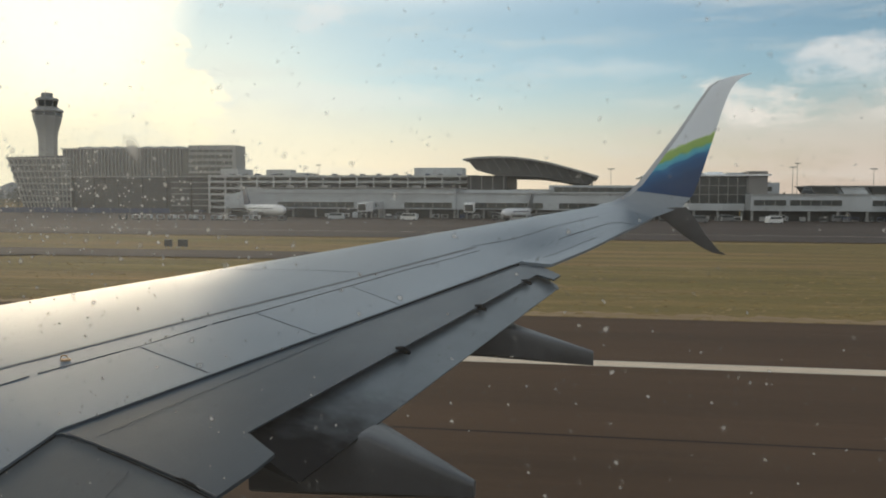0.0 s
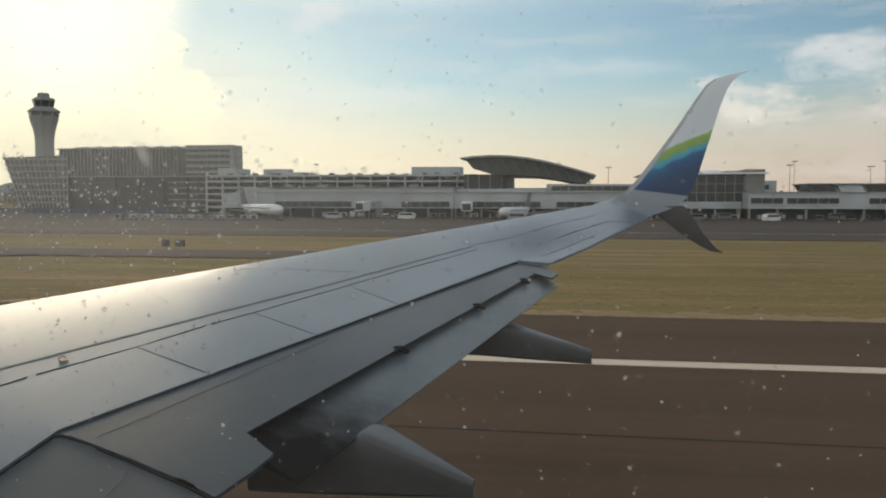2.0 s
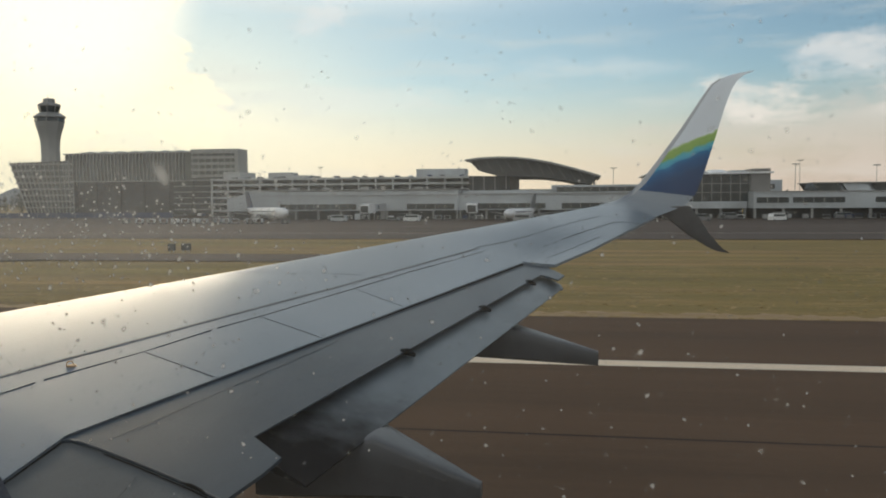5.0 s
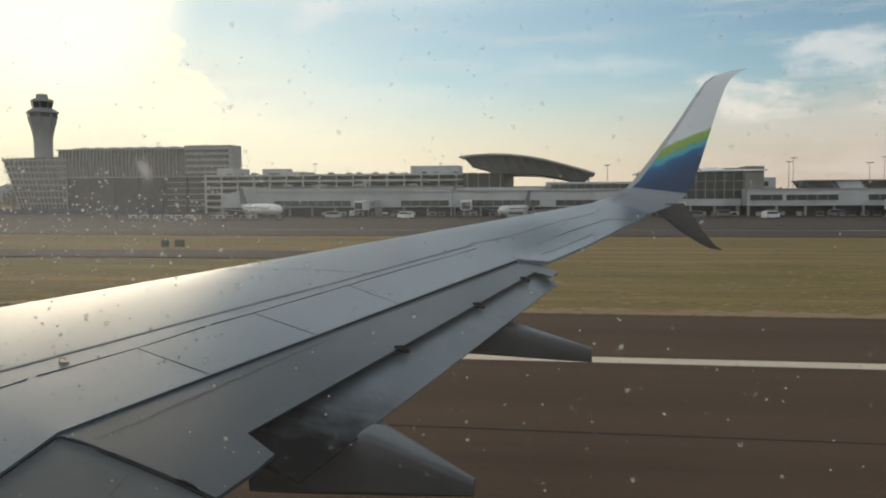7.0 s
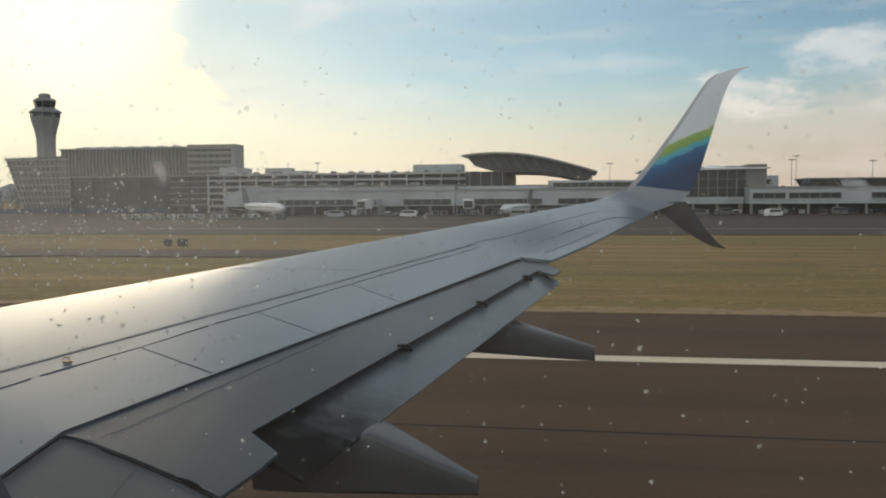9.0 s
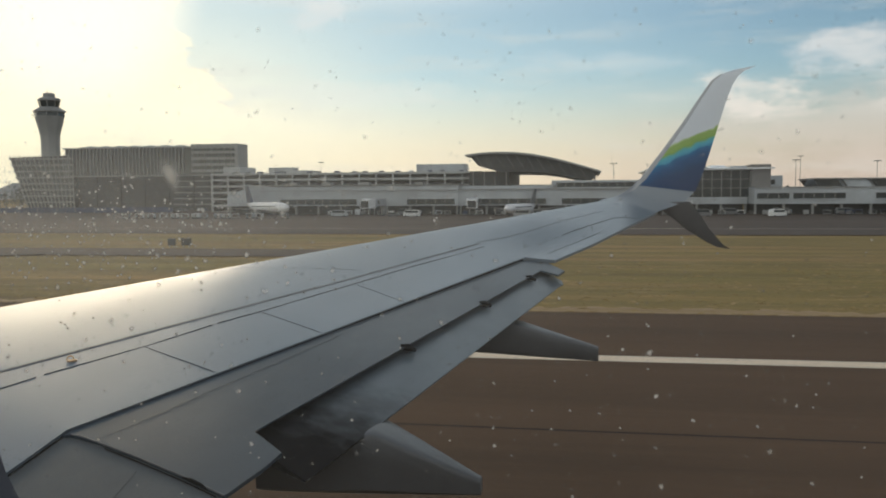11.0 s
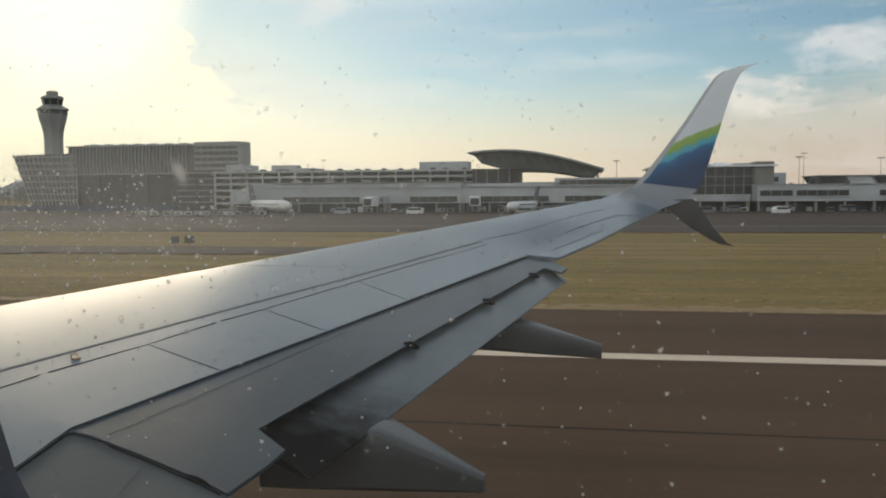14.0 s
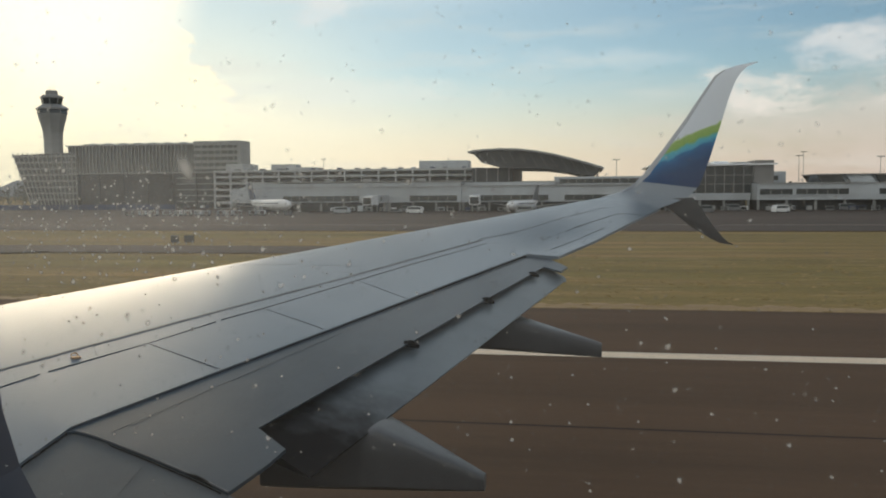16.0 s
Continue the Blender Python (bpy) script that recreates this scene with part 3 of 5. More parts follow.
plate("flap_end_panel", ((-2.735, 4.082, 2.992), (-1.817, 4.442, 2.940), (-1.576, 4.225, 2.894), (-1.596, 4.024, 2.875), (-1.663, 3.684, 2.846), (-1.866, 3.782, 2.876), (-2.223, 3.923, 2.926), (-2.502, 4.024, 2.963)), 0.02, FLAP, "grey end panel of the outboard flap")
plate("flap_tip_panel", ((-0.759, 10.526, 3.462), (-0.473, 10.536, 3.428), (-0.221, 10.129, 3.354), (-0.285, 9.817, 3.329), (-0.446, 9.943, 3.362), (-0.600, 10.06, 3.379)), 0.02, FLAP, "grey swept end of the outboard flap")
plate("aft_flap_tip_panel", ((-0.66, 10.12, 3.347), (-0.463, 10.323, 3.330), (-0.251, 10.025, 3.245), (-0.228, 9.86, 3.222), (-0.245, 9.80, 3.220)), 0.015, AFT_PAINT, "grey swept end of the aft flap")
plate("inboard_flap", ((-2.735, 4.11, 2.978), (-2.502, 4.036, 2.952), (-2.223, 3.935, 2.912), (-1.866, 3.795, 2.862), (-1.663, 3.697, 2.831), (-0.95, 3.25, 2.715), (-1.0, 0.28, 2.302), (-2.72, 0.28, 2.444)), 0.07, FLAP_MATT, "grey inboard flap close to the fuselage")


def seam(name, points, radius, mat, label=""):
    bm = bmesh.new()
    tube(bm, points, radius, 6)
    return part(name, bm, mat, wing, label)


seam("flap_seal", [(-2.66, 4.075, 2.985), (-2.502, 4.022, 2.966), (-2.223, 3.921, 2.929), (-1.866, 3.780, 2.879), (-1.663, 3.682, 2.849)], 0.005, SEAL)
seam("flap_seal", [(-2.45, 3.985, 2.948), (-2.223, 3.903, 2.916), (-1.866, 3.758, 2.866), (-1.70, 3.680, 2.840)], 0.003, DARK_AND_SHADE)
seam("flap_seal_end", [(-1.93, 3.80, 2.884), (-1.87, 3.776, 2.880), (-1.80, 3.745, 2.868), (-1.76, 3.715, 2.858)], [0.003, 0.010, 0.008, 0.003], DARK_AND_SHADE)
seam("flap_joint", [(-2.173, 3.804, 2.899), (-2.143, 3.545, 2.860)], 0.0015, SEAM)
seam("flap_joint", [(-2.525, 4.089, 2.972), (-2.465, 4.30, 2.989), (-2.395, 4.56, 3.009), (-2.300, 4.92, 3.037), (-2.185, 5.35, 3.069), (-2.024, 5.953, 3.115), (-1.896, 6.417, 3.151)], 0.0012, SEAM)
fi, fo, ri, ro = (Vector(c) for c in MAIN)
for u in (0.33, 0.62, 0.87):
    p = ri.lerp(ro, u)
    bm = bmesh.new()
    tube(bm, [p + Vector((-0.04, -0.02, -0.004)), p + Vector((0.01, 0.0, -0.008)), p + Vector((0.07, 0.02, -0.035))], [0.022, 0.030, 0.014], 8)
    part("flap_hinge_bracket", bm, DARK_AND_SHADE, wing, "dark flap hinge bracket")
# near-black strip painted as the shade under the spoilers' rear edge
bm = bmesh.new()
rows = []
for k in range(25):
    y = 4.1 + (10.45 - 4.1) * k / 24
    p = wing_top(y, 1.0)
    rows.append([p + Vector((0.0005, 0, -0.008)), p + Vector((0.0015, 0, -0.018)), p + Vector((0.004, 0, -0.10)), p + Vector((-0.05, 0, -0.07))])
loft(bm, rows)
part("flap_gap_shade", bm, DARK_AND_SHADE, wing, "near-black strip painted as shade between spoilers and flap")
# the same painted shade along the inner wing's rear edge
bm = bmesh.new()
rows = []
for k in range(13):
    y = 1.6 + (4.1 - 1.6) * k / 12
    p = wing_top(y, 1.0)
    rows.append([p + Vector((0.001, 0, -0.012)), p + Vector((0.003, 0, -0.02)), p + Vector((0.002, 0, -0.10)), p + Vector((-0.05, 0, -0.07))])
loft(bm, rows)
part("flap_gap_shade", bm, DARK_AND_SHADE, wing, "near-black strip painted as shade between spoilers and flap")

# ---- flap track fairings ----
def fairing(y, crest, tip, low, width):
    """A pod under the flaps that tapers aft: crest and tip are (x, z) along its top, low is (front x, front z, tip z) along its keel."""
    bm = bmesh.new()
    rings = []
    xf = low[0]
    for k in (0, 0.08, 0.2, 0.35, (crest[0] - xf) / (tip[0] - xf), 0.68, 0.8, 0.92, 1.0):
        x = xf + (tip[0] - xf) * k
        zt = crest[1] - 0.10 * (crest[0] - x) if x < crest[0] else crest[1] + (tip[1] - crest[1]) * (x - crest[0]) / (tip[0] - crest[0])
        zb = low[1] + (low[2] - low[1]) * k
        w = width * (1 - 0.84 * k ** 1.5) / 2
        tall = zt - zb
        half = [(0.0, zt), (0.5 * w, zt - 0.004), (0.84 * w, zt - 0.012), (0.93 * w, zt - 0.020), (0.985 * w, zt - min(0.036, 0.3 * tall)), (w, zt - 0.4 * tall), (0.96 * w, zb + 0.10 * tall), (0.80 * w, zb + 0.02 * tall), (0.4 * w, zb)]
        rings.append([(x, y - a, z) for a, z in half] + [(x, y + a, z) for a, z in half[:0:-1]])
    loft(bm, rings)
    return shade_auto(part("flap_track_fairing", bm, FAIRING, wing, "grey tapered flap track fairing"), 40)


fairing(5.07, (-1.245, 2.832), (-0.61, 2.525), (-1.95, 2.455, 2.425), 0.60)
fairing(8.33, (-0.80, 3.06), (0.15, 2.775), (-1.4, 2.74, 2.635), 0.50)
bm = bmesh.new()
box(bm, 1.79, 1.84, 15.05, 15.10, 4.02, 4.14)
part("position_light", bm, WHITE, wing, "small white tail position light")

# ---- cabin window ----
PANE_Y = 0.20
def rounded(x0, x1, z0, z1, r, n=8):
    out = []
    for cx, cz, a0 in ((x1 - r, z1 - r, 0), (x0 + r, z1 - r, 90), (x0 + r, z0 + r, 180), (x1 - r, z0 + r, 270)):
        out += [(cx + r * math.cos(radians(a0 + 90 * k / n)), cz + r * math.sin(radians(a0 + 90 * k / n))) for k in range(n + 1)]
    return out


LINER = material("cabin side panel", (0.13, 0.13, 0.17), 0.6, 0, 0.04, 6)
hole = rounded(-0.1757, 0.125, 4.1155, 4.46, 0.09)
rim = rounded(-1.6, 1.6, 3.2, 4.56, 0.08)
bm = bmesh.new()
for y in (PANE_Y - 0.06, PANE_Y + 0.02):
    inner, outer = [bm.verts.new((x, y, z)) for x, z in hole], [bm.verts.new((x, y, z)) for x, z in rim]
    for i in range(len(hole)):
        j = (i + 1) % len(hole)
        bm.faces.new((inner[i], inner[j], outer[j], outer[i]))
bm.verts.ensure_lookup_table()
n = len(hole)
for i in range(n):
    j = (i + 1) % n
    bm.faces.new((bm.verts[i], bm.verts[j], bm.verts[2 * n + j], bm.verts[2 * n + i]))
    bm.faces.new((bm.verts[n + i], bm.verts[n + j], bm.verts[3 * n + j], bm.verts[3 * n + i]))
setting("wall_cabin", bm, LINER, "dark blue-grey plastic cabin side panel round the window", "cabin wall")
bm = bmesh.new()
box(bm, -13, 13, -3.25, PANE_Y - 0.07, 2.6, 2.7)
setting("floor", bm, DARK, "dark cabin floor", "floor")
HULL_PAINT = material("fuselage paint", (0.16, 0.18, 0.22), 0.45, 0, 0.05, 1.0)
HULL = [(-1.54, 1.5), (-0.75, 1.62), (-0.12, 2.05), (0.20, 2.7), (0.27, 3.4), (0.26, 4.06), (0.235, 4.5), (0.10, 4.95), (-0.28, 5.4), (-0.85, 5.68), (-1.54, 5.78)]
HULL += [(-3.08 - y, z) for y, z in HULL[-2:0:-1]]
bm = bmesh.new()
xs = (-13, -6, -1.8, -0.21, 0.17, 1.8, 6, 13)
grid = [[bm.verts.new((x, y, z)) for y, z in HULL] for x in xs]
for i in range(len(xs) - 1):
    for j in range(len(HULL)):
        if i == 3 and j == 5:
            continue  # the opening of the window
        k = (j + 1) % len(HULL)
        bm.faces.new((grid[i][j], grid[i][k], grid[i + 1][k], grid[i + 1][j]))
bm.faces.new(grid[0])
bm.faces.new(grid[-1][::-1])
setting("wall_fuselage", bm, HULL_PAINT, "plain grey-blue fuselage wall that encloses the cabin", "fuselage")


def film(name, clear, tint, lean=0.0):
    """A thin see-through coat: mostly clear, with a share that scatters daylight. lean: strength of a belt across the
    front of the window that paints haze and sun glare.
    """
    m = bpy.data.materials.new(name)
    m.use_nodes = True
    t = m.node_tree
    t.nodes.clear()
    add, link = nodes_of(t)
    mix = add("ShaderNodeMixShader")
    see, scatter = add("ShaderNodeBsdfTransparent"), add("ShaderNodeBsdfTranslucent", Color=(*tint, 1))
    link(scatter.outputs[0], mix.inputs[1])
    link(see.outputs[0], mix.inputs[2])
    coord = add("ShaderNodeTexCoord")
    n = add("ShaderNodeTexNoise", Scale=14.0, Detail=4.0)
    link(coord.outputs["Object"], n.inputs["Vector"])
    r = add("ShaderNodeMapRange")
    r.inputs[3].default_value, r.inputs[4].default_value = clear
    link(n.outputs[0], r.inputs[0])
    sep = add("ShaderNodeSeparateXYZ")
    link(coord.outputs["Object"], sep.inputs[0])
    slope = add("ShaderNodeMapRange", interpolation_type="SMOOTHSTEP")
    slope.inputs[1].default_value, slope.inputs[2].default_value = 0.06, -0.17
    slope.inputs[3].default_value, slope.inputs[4].default_value = 0.0, lean
    link(sep.outputs[0], slope.inputs[0])
    # the belt stands in for haze and sun glare before the far buildings
    rise = add("ShaderNodeMapRange", interpolation_type="SMOOTHSTEP")
    rise.inputs[1].default_value, rise.inputs[2].default_value = 4.205, 4.262
    link(sep.outputs[2], rise.inputs[0])
    both = add("ShaderNodeMath", operation="MULTIPLY")
    link(slope.outputs[0], both.inputs[0])
    fall = add("ShaderNodeMapRange", interpolation_type="SMOOTHSTEP")
    fall.inputs[1].default_value, fall.inputs[2].default_value = 4.273, 4.256
    link(sep.outputs[2], fall.inputs[0])
    belt = add("ShaderNodeMath", operation="MULTIPLY")
    link(rise.outputs[0], belt.inputs[0])
    link(fall.outputs[0], belt.inputs[1])
    link(belt.outputs[0], both.inputs[1])
    diff = add("ShaderNodeMath", operation="SUBTRACT")
    link(r.outputs[0], diff.inputs[0])
    link(both.outputs[0], diff.inputs[1])
    link(diff.outputs[0], mix.inputs[0])
    link(mix.outputs[0], add("ShaderNodeOutputMaterial").inputs[0])
    return m


bm = bmesh.new()
pane = [bm.verts.new((x, PANE_Y, z)) for x, z in rounded(-0.185, 0.14, 4.09, 4.475, 0.09)]
bm.faces.new(pane)
bmesh.ops.solidify(bm, geom=bm.faces[:], thickness=0.003)
window = setting("window_1", bm, film("grimy window plastic with haze veil", (0.988, 0.966), (0.82, 0.80, 0.77), 0.20), "clear scratched cabin window with dried dirt and a painted haze veil", "window")
window.visible_shadow = False


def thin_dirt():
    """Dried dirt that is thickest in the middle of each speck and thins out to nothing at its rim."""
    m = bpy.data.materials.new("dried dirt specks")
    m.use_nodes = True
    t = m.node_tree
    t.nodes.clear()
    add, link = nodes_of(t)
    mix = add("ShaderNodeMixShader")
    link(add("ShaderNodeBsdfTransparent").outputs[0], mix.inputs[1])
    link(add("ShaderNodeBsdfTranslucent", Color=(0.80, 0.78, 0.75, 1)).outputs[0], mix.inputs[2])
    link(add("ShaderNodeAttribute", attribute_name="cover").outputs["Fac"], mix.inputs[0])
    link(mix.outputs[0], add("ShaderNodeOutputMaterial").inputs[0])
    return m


rng = random.Random(7)
verts, faces, cover = [], [], []
for i in range(9000):
    x = -0.185 + 0.31 * rng.random() ** 1.25
    z = 4.14 + 0.20 * rng.random()
    if i < 330:
        x, z = rng.gauss(-0.118, 0.027), rng.gauss(4.2475, 0.0075)
    belt = 1.0 if i < 330 else math.exp(-((z - 4.243) / 0.014) ** 2) * min(max((0.0 - x) / 0.10, 0), 1)
    aloft = z > 4.258
    if rng.random() > (0.50 if aloft else 0.46) + 0.5 * belt:
        continue
    bold = rng.random() < (0.14 + 0.5 * belt if not aloft else 0.16)
    r = min(0.00043 * math.exp(rng.gauss(0, 0.34)), 0.0008) * (1.25 if bold else 1.0)
    middle = rng.uniform(0.40, 0.85) if bold else rng.uniform(0.05, 0.30)
    middle *= 0.55 if aloft else 0.82
    tall, lean, depth = rng.uniform(0.75, 1.25), rng.uniform(-0.45, 0.45), PANE_Y - 0.0045 - 0.000002 * (i % 300)
    base, n = len(verts), 10
    verts.append((x, depth, z))
    cover.append(middle)
    for share, level in ((0.33, 0.80), (0.62, 0.34), (1.0, 0.0)):
        for k in range(n):
            a = 2 * math.pi * k / n
            d = r * share * (1 + 0.14 * math.sin(3 * a + i) + 0.06 * math.sin(5 * a + 2 * i))
            verts.append((x + d * math.cos(a) + lean * d * math.sin(a), depth, z + d * tall * math.sin(a)))
            cover.append(middle * level)
    for k in range(n):
        m = (k + 1) % n
        faces.append((base, base + 1 + k, base + 1 + m))
        for ring in (0, 1):
            lo = base + 1 + ring * n
            faces.append((lo + k, lo + n + k, lo + n + m, lo + m))
speck_mesh = bpy.data.meshes.new("window_dirt")
speck_mesh.from_pydata(verts, [], faces)
speck_mesh.attributes.new("cover", "FLOAT", "POINT").data.foreach_set("value", cover)
speck_mesh.materials.append(thin_dirt())
specks = new("window_dirt", speck_mesh)
specks.visible_shadow = False
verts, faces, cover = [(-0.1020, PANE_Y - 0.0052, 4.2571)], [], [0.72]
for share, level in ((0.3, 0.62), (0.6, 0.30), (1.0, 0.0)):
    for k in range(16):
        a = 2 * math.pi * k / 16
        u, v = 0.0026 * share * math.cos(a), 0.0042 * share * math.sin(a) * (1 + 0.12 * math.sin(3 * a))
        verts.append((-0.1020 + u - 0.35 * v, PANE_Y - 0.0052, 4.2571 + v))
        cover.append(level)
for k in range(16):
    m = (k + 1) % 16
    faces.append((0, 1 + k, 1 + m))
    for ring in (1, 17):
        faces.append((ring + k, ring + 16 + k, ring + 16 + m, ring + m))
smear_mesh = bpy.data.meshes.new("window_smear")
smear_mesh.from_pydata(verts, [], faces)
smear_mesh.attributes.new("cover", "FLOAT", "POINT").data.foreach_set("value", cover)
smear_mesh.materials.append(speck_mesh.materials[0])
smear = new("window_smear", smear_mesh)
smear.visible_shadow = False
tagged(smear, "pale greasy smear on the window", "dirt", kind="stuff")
tagged(specks, "pale dried dirt specks scattered over the window", "dirt", kind="stuff")

# ---- terminal ----
GZ = -3.0  # level of the apron


def bar(name, parent, size, mat, label=""):
    bm = bmesh.new()
    box(bm, *size)
    return part(name, bm, mat, parent, label)


def office_building():
    b = thing("office_building", (-240, 420, GZ), "long dark office block with pale vertical fins and a flared end", "office building")
    bar("upper_storeys", b, (-277, -179, 421.5, 432, 16, 30.2), GLASS, "dark glazed upper storeys")
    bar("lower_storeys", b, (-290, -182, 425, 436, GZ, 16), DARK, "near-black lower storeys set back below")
    bar("roof", b, (-278, -178, 421, 433, 30.2, 30.8), STEEL)
    bar("plant_room", b, (-270, -215, 425, 431, 30.8, 31.5), ROOFING)
    x = -276.4
    while x < -207:
        bar("fin", b, (x, x + 0.42, 420.7, 421.5, 16.2, 29.9), CONCRETE)
        x += 2.05
    for k in range(7):
        x = -266 + 8.6 * k
        bm = bmesh.new()
        prism(bm, [(x + 8.6 * i / 8, 30.8 + 0.9 * math.sin(math.pi * i / 8) + 0.02) for i in range(9)] + [(x + 8.6, 30.5), (x, 30.5)], 421.2, 428)
        part("roof_scallop", bm, CLAD, b)
    bm = bmesh.new()
    box(bm, -204, -178, 420.5, 433, 29.6, 31.9)
    part("parapet", bm, STEEL, b)
    for k in range(4):
        z = 17.3 + 3.2 * k
        panel = bar("spandrel", b, (-204, -179.5, 420.7, 421.4, z, z + 1.35), STEEL, "pale panel band between windows")
        for j in range(7):
            bar("mullion", panel, (-203.6 + 3.6 * j, -203.4 + 3.6 * j, 421.0, 421.45, z + 1.35, z + 3.2), STEEL)
    bar("corner_column", b, (-179.6, -177.6, 420.4, 433, 14, 31.9), STEEL)
    for k in range(5):
        z = 0.0 + 3.1 * k
        bar("ledge", b, (-216, -182, 424.3, 425, z, z + 0.55), STEEL)
    for k in range(8):
        bar("column", b, (-289 + 14 * k, -288.2 + 14 * k, 423.5, 424.3, GZ, 16), DARK)
    bar("soffit", b, (-277, -179, 420.8, 426, 15.3, 16), CONCRETE)
    # flared end
    bm = bmesh.new()
    prism(bm, [(-299, GZ), (-272, GZ), (-272, 27), (-310, 26)], 421, 450)
    end = part("flared_end", bm, GLASS, b, "glazed flared end block")
    for k in range(9):
        z = GZ + 1.0 + 3.35 * k
        lean = 11 * (z - GZ) / 29
        bar("ledge", b, (-299.6 - lean, -272, 420.3, 421, z, z + 0.75), CONCRETE)
    for k in range(14):
        f = k / 13
        xb, xt = -299 + 27 * f, -309.6 + 37.6 * f
        bm = bmesh.new()
        prism(bm, [(xb, GZ), (xb + 0.45, GZ), (xt + 0.45, 27), (xt, 27)], 420.1, 420.6)
        part("fin", bm, CONCRETE, b)


def octagon(r, z, turn=22.5):
    return [(r * math.cos(radians(turn + 45 * k)), r * math.sin(radians(turn + 45 * k)), z) for k in range(8)]


def control_tower():
    b = thing("control_tower", (-298, 440, GZ), "tall concrete control tower with a flared head and glass cab", "control tower")
    profile = ((5.1, 0), (5.1, 38), (5.3, 42), (6.1, 46), (7.3, 50), (7.9, 53))
    bm = bmesh.new()
    loft(bm, [octagon(r, z) for r, z in profile])
    local("shaft", bm, CONCRETE, b)
    bm = bmesh.new()
    loft(bm, [octagon(7.9, 53.02), octagon(7.6, 55.2)])
    gallery = local("gallery", bm, GLASS, b, "dark glazed gallery storey")
    bm = bmesh.new()
    loft(bm, [octagon(8.7, 55.2), octagon(8.8, 55.9), octagon(7.9, 56.6), octagon(5.3, 58.2)])
    local("gallery_roof", bm, STEEL, b)
    bm = bmesh.new()
    loft(bm, [octagon(4.9, 58.0), octagon(5.8, 61.6)])
    cab = local("cab", bm, GLASS, b, "glass control cab with outward-leaning panes")
    bm = bmesh.new()
    loft(bm, [octagon(6.1, 61.6), octagon(6.2, 62.4), octagon(5.0, 63.3)])
    local("cab_roof", bm, CONCRETE, b)
    bm = bmesh.new()
    loft(bm, [octagon(3.2, 63.2), octagon(3.2, 65.6), octagon(2.8, 66.0)])
    local("equipment_room", bm, CONCRETE, b)
    for k in range(8):
        a = radians(22.5 + 45 * k)
        bm = bmesh.new()
        tube(bm, [(4.95 * math.cos(a), 4.95 * math.sin(a), 58.0), (5.86 * math.cos(a), 5.86 * math.sin(a), 61.7)], 0.2, 6)
        local("mullion", bm, STEEL, cab)
        bm = bmesh.new()
        tube(bm, [(7.9 * math.cos(a), 7.9 * math.sin(a), 53.0), (7.65 * math.cos(a), 7.65 * math.sin(a), 55.3)], 0.25, 6)
        local("mullion", bm, STEEL, gallery)
    for x, y, h in ((1.5, 0, 69.0), (-1.6, 1, 68.2), (0.2, -1.5, 67.5)):
        bm = bmesh.new()
        tube(bm, [(x, y, 65.8), (x, y, h)], 0.09, 6)
        local("antenna", bm, STEEL, b)


def car(name, place, color, label, group, scale=1.0):
    """A small car or van seen from afar."""
    b = thing(name, place, label, "car" if name != "van" else "van", group)
    long, wide, tall = (4.4, 1.8, 1.45) if name == "parked_car" else (5.6, 2.1, 2.4)
    bm = bmesh.new()
    hood = 0.9 if name == "parked_car" else 0.55
    side = [(-long / 2, 0.3), (long / 2, 0.3), (long / 2, tall * 0.55), (long / 2 - 0.25, tall * 0.6), (long / 2 - hood, tall * 0.95), (long / 2 - hood - 0.4, tall), (-long / 2 + 0.5, tall), (-long / 2, tall * 0.62)]
    prism(bm, side, -wide / 2, wide / 2)
    local("body", bm, color, b)
    bm = bmesh.new()
    box(bm, -long / 2 + 0.5, long / 2 - hood - 0.1, -wide / 2 - 0.02, wide / 2 + 0.02, tall * 0.62, tall * 0.9)
    local("windows", bm, GLASS, b)
    for x in (-long / 2 + 0.85, long / 2 - 0.85):
        for y in (-wide / 2 + 0.1, wide / 2 - 0.1):
            bm = bmesh.new()
            tube(bm, [(x, y - 0.11, 0.32), (x, y + 0.11, 0.32)], 0.32, 10)
            local("wheel", bm, DARK, b)
    return b


PALE = material("pale precast concrete", (0.47, 0.475, 0.465), 0.8, 0, 0.07, 0.2, (1, 1, 0.3), 2)
CAR_WHITE = material("white car paint", (0.70, 0.70, 0.69), 0.3, 0, 0.03)
CAR_GREY = material("grey car paint", (0.16, 0.165, 0.17), 0.3, 0.2, 0.05)
CAR_RED = material("red paint", (0.42, 0.03, 0.03), 0.35, 0, 0.05)
CAR_BLUE = material("dark blue paint", (0.02, 0.035, 0.09), 0.35, 0, 0.05)


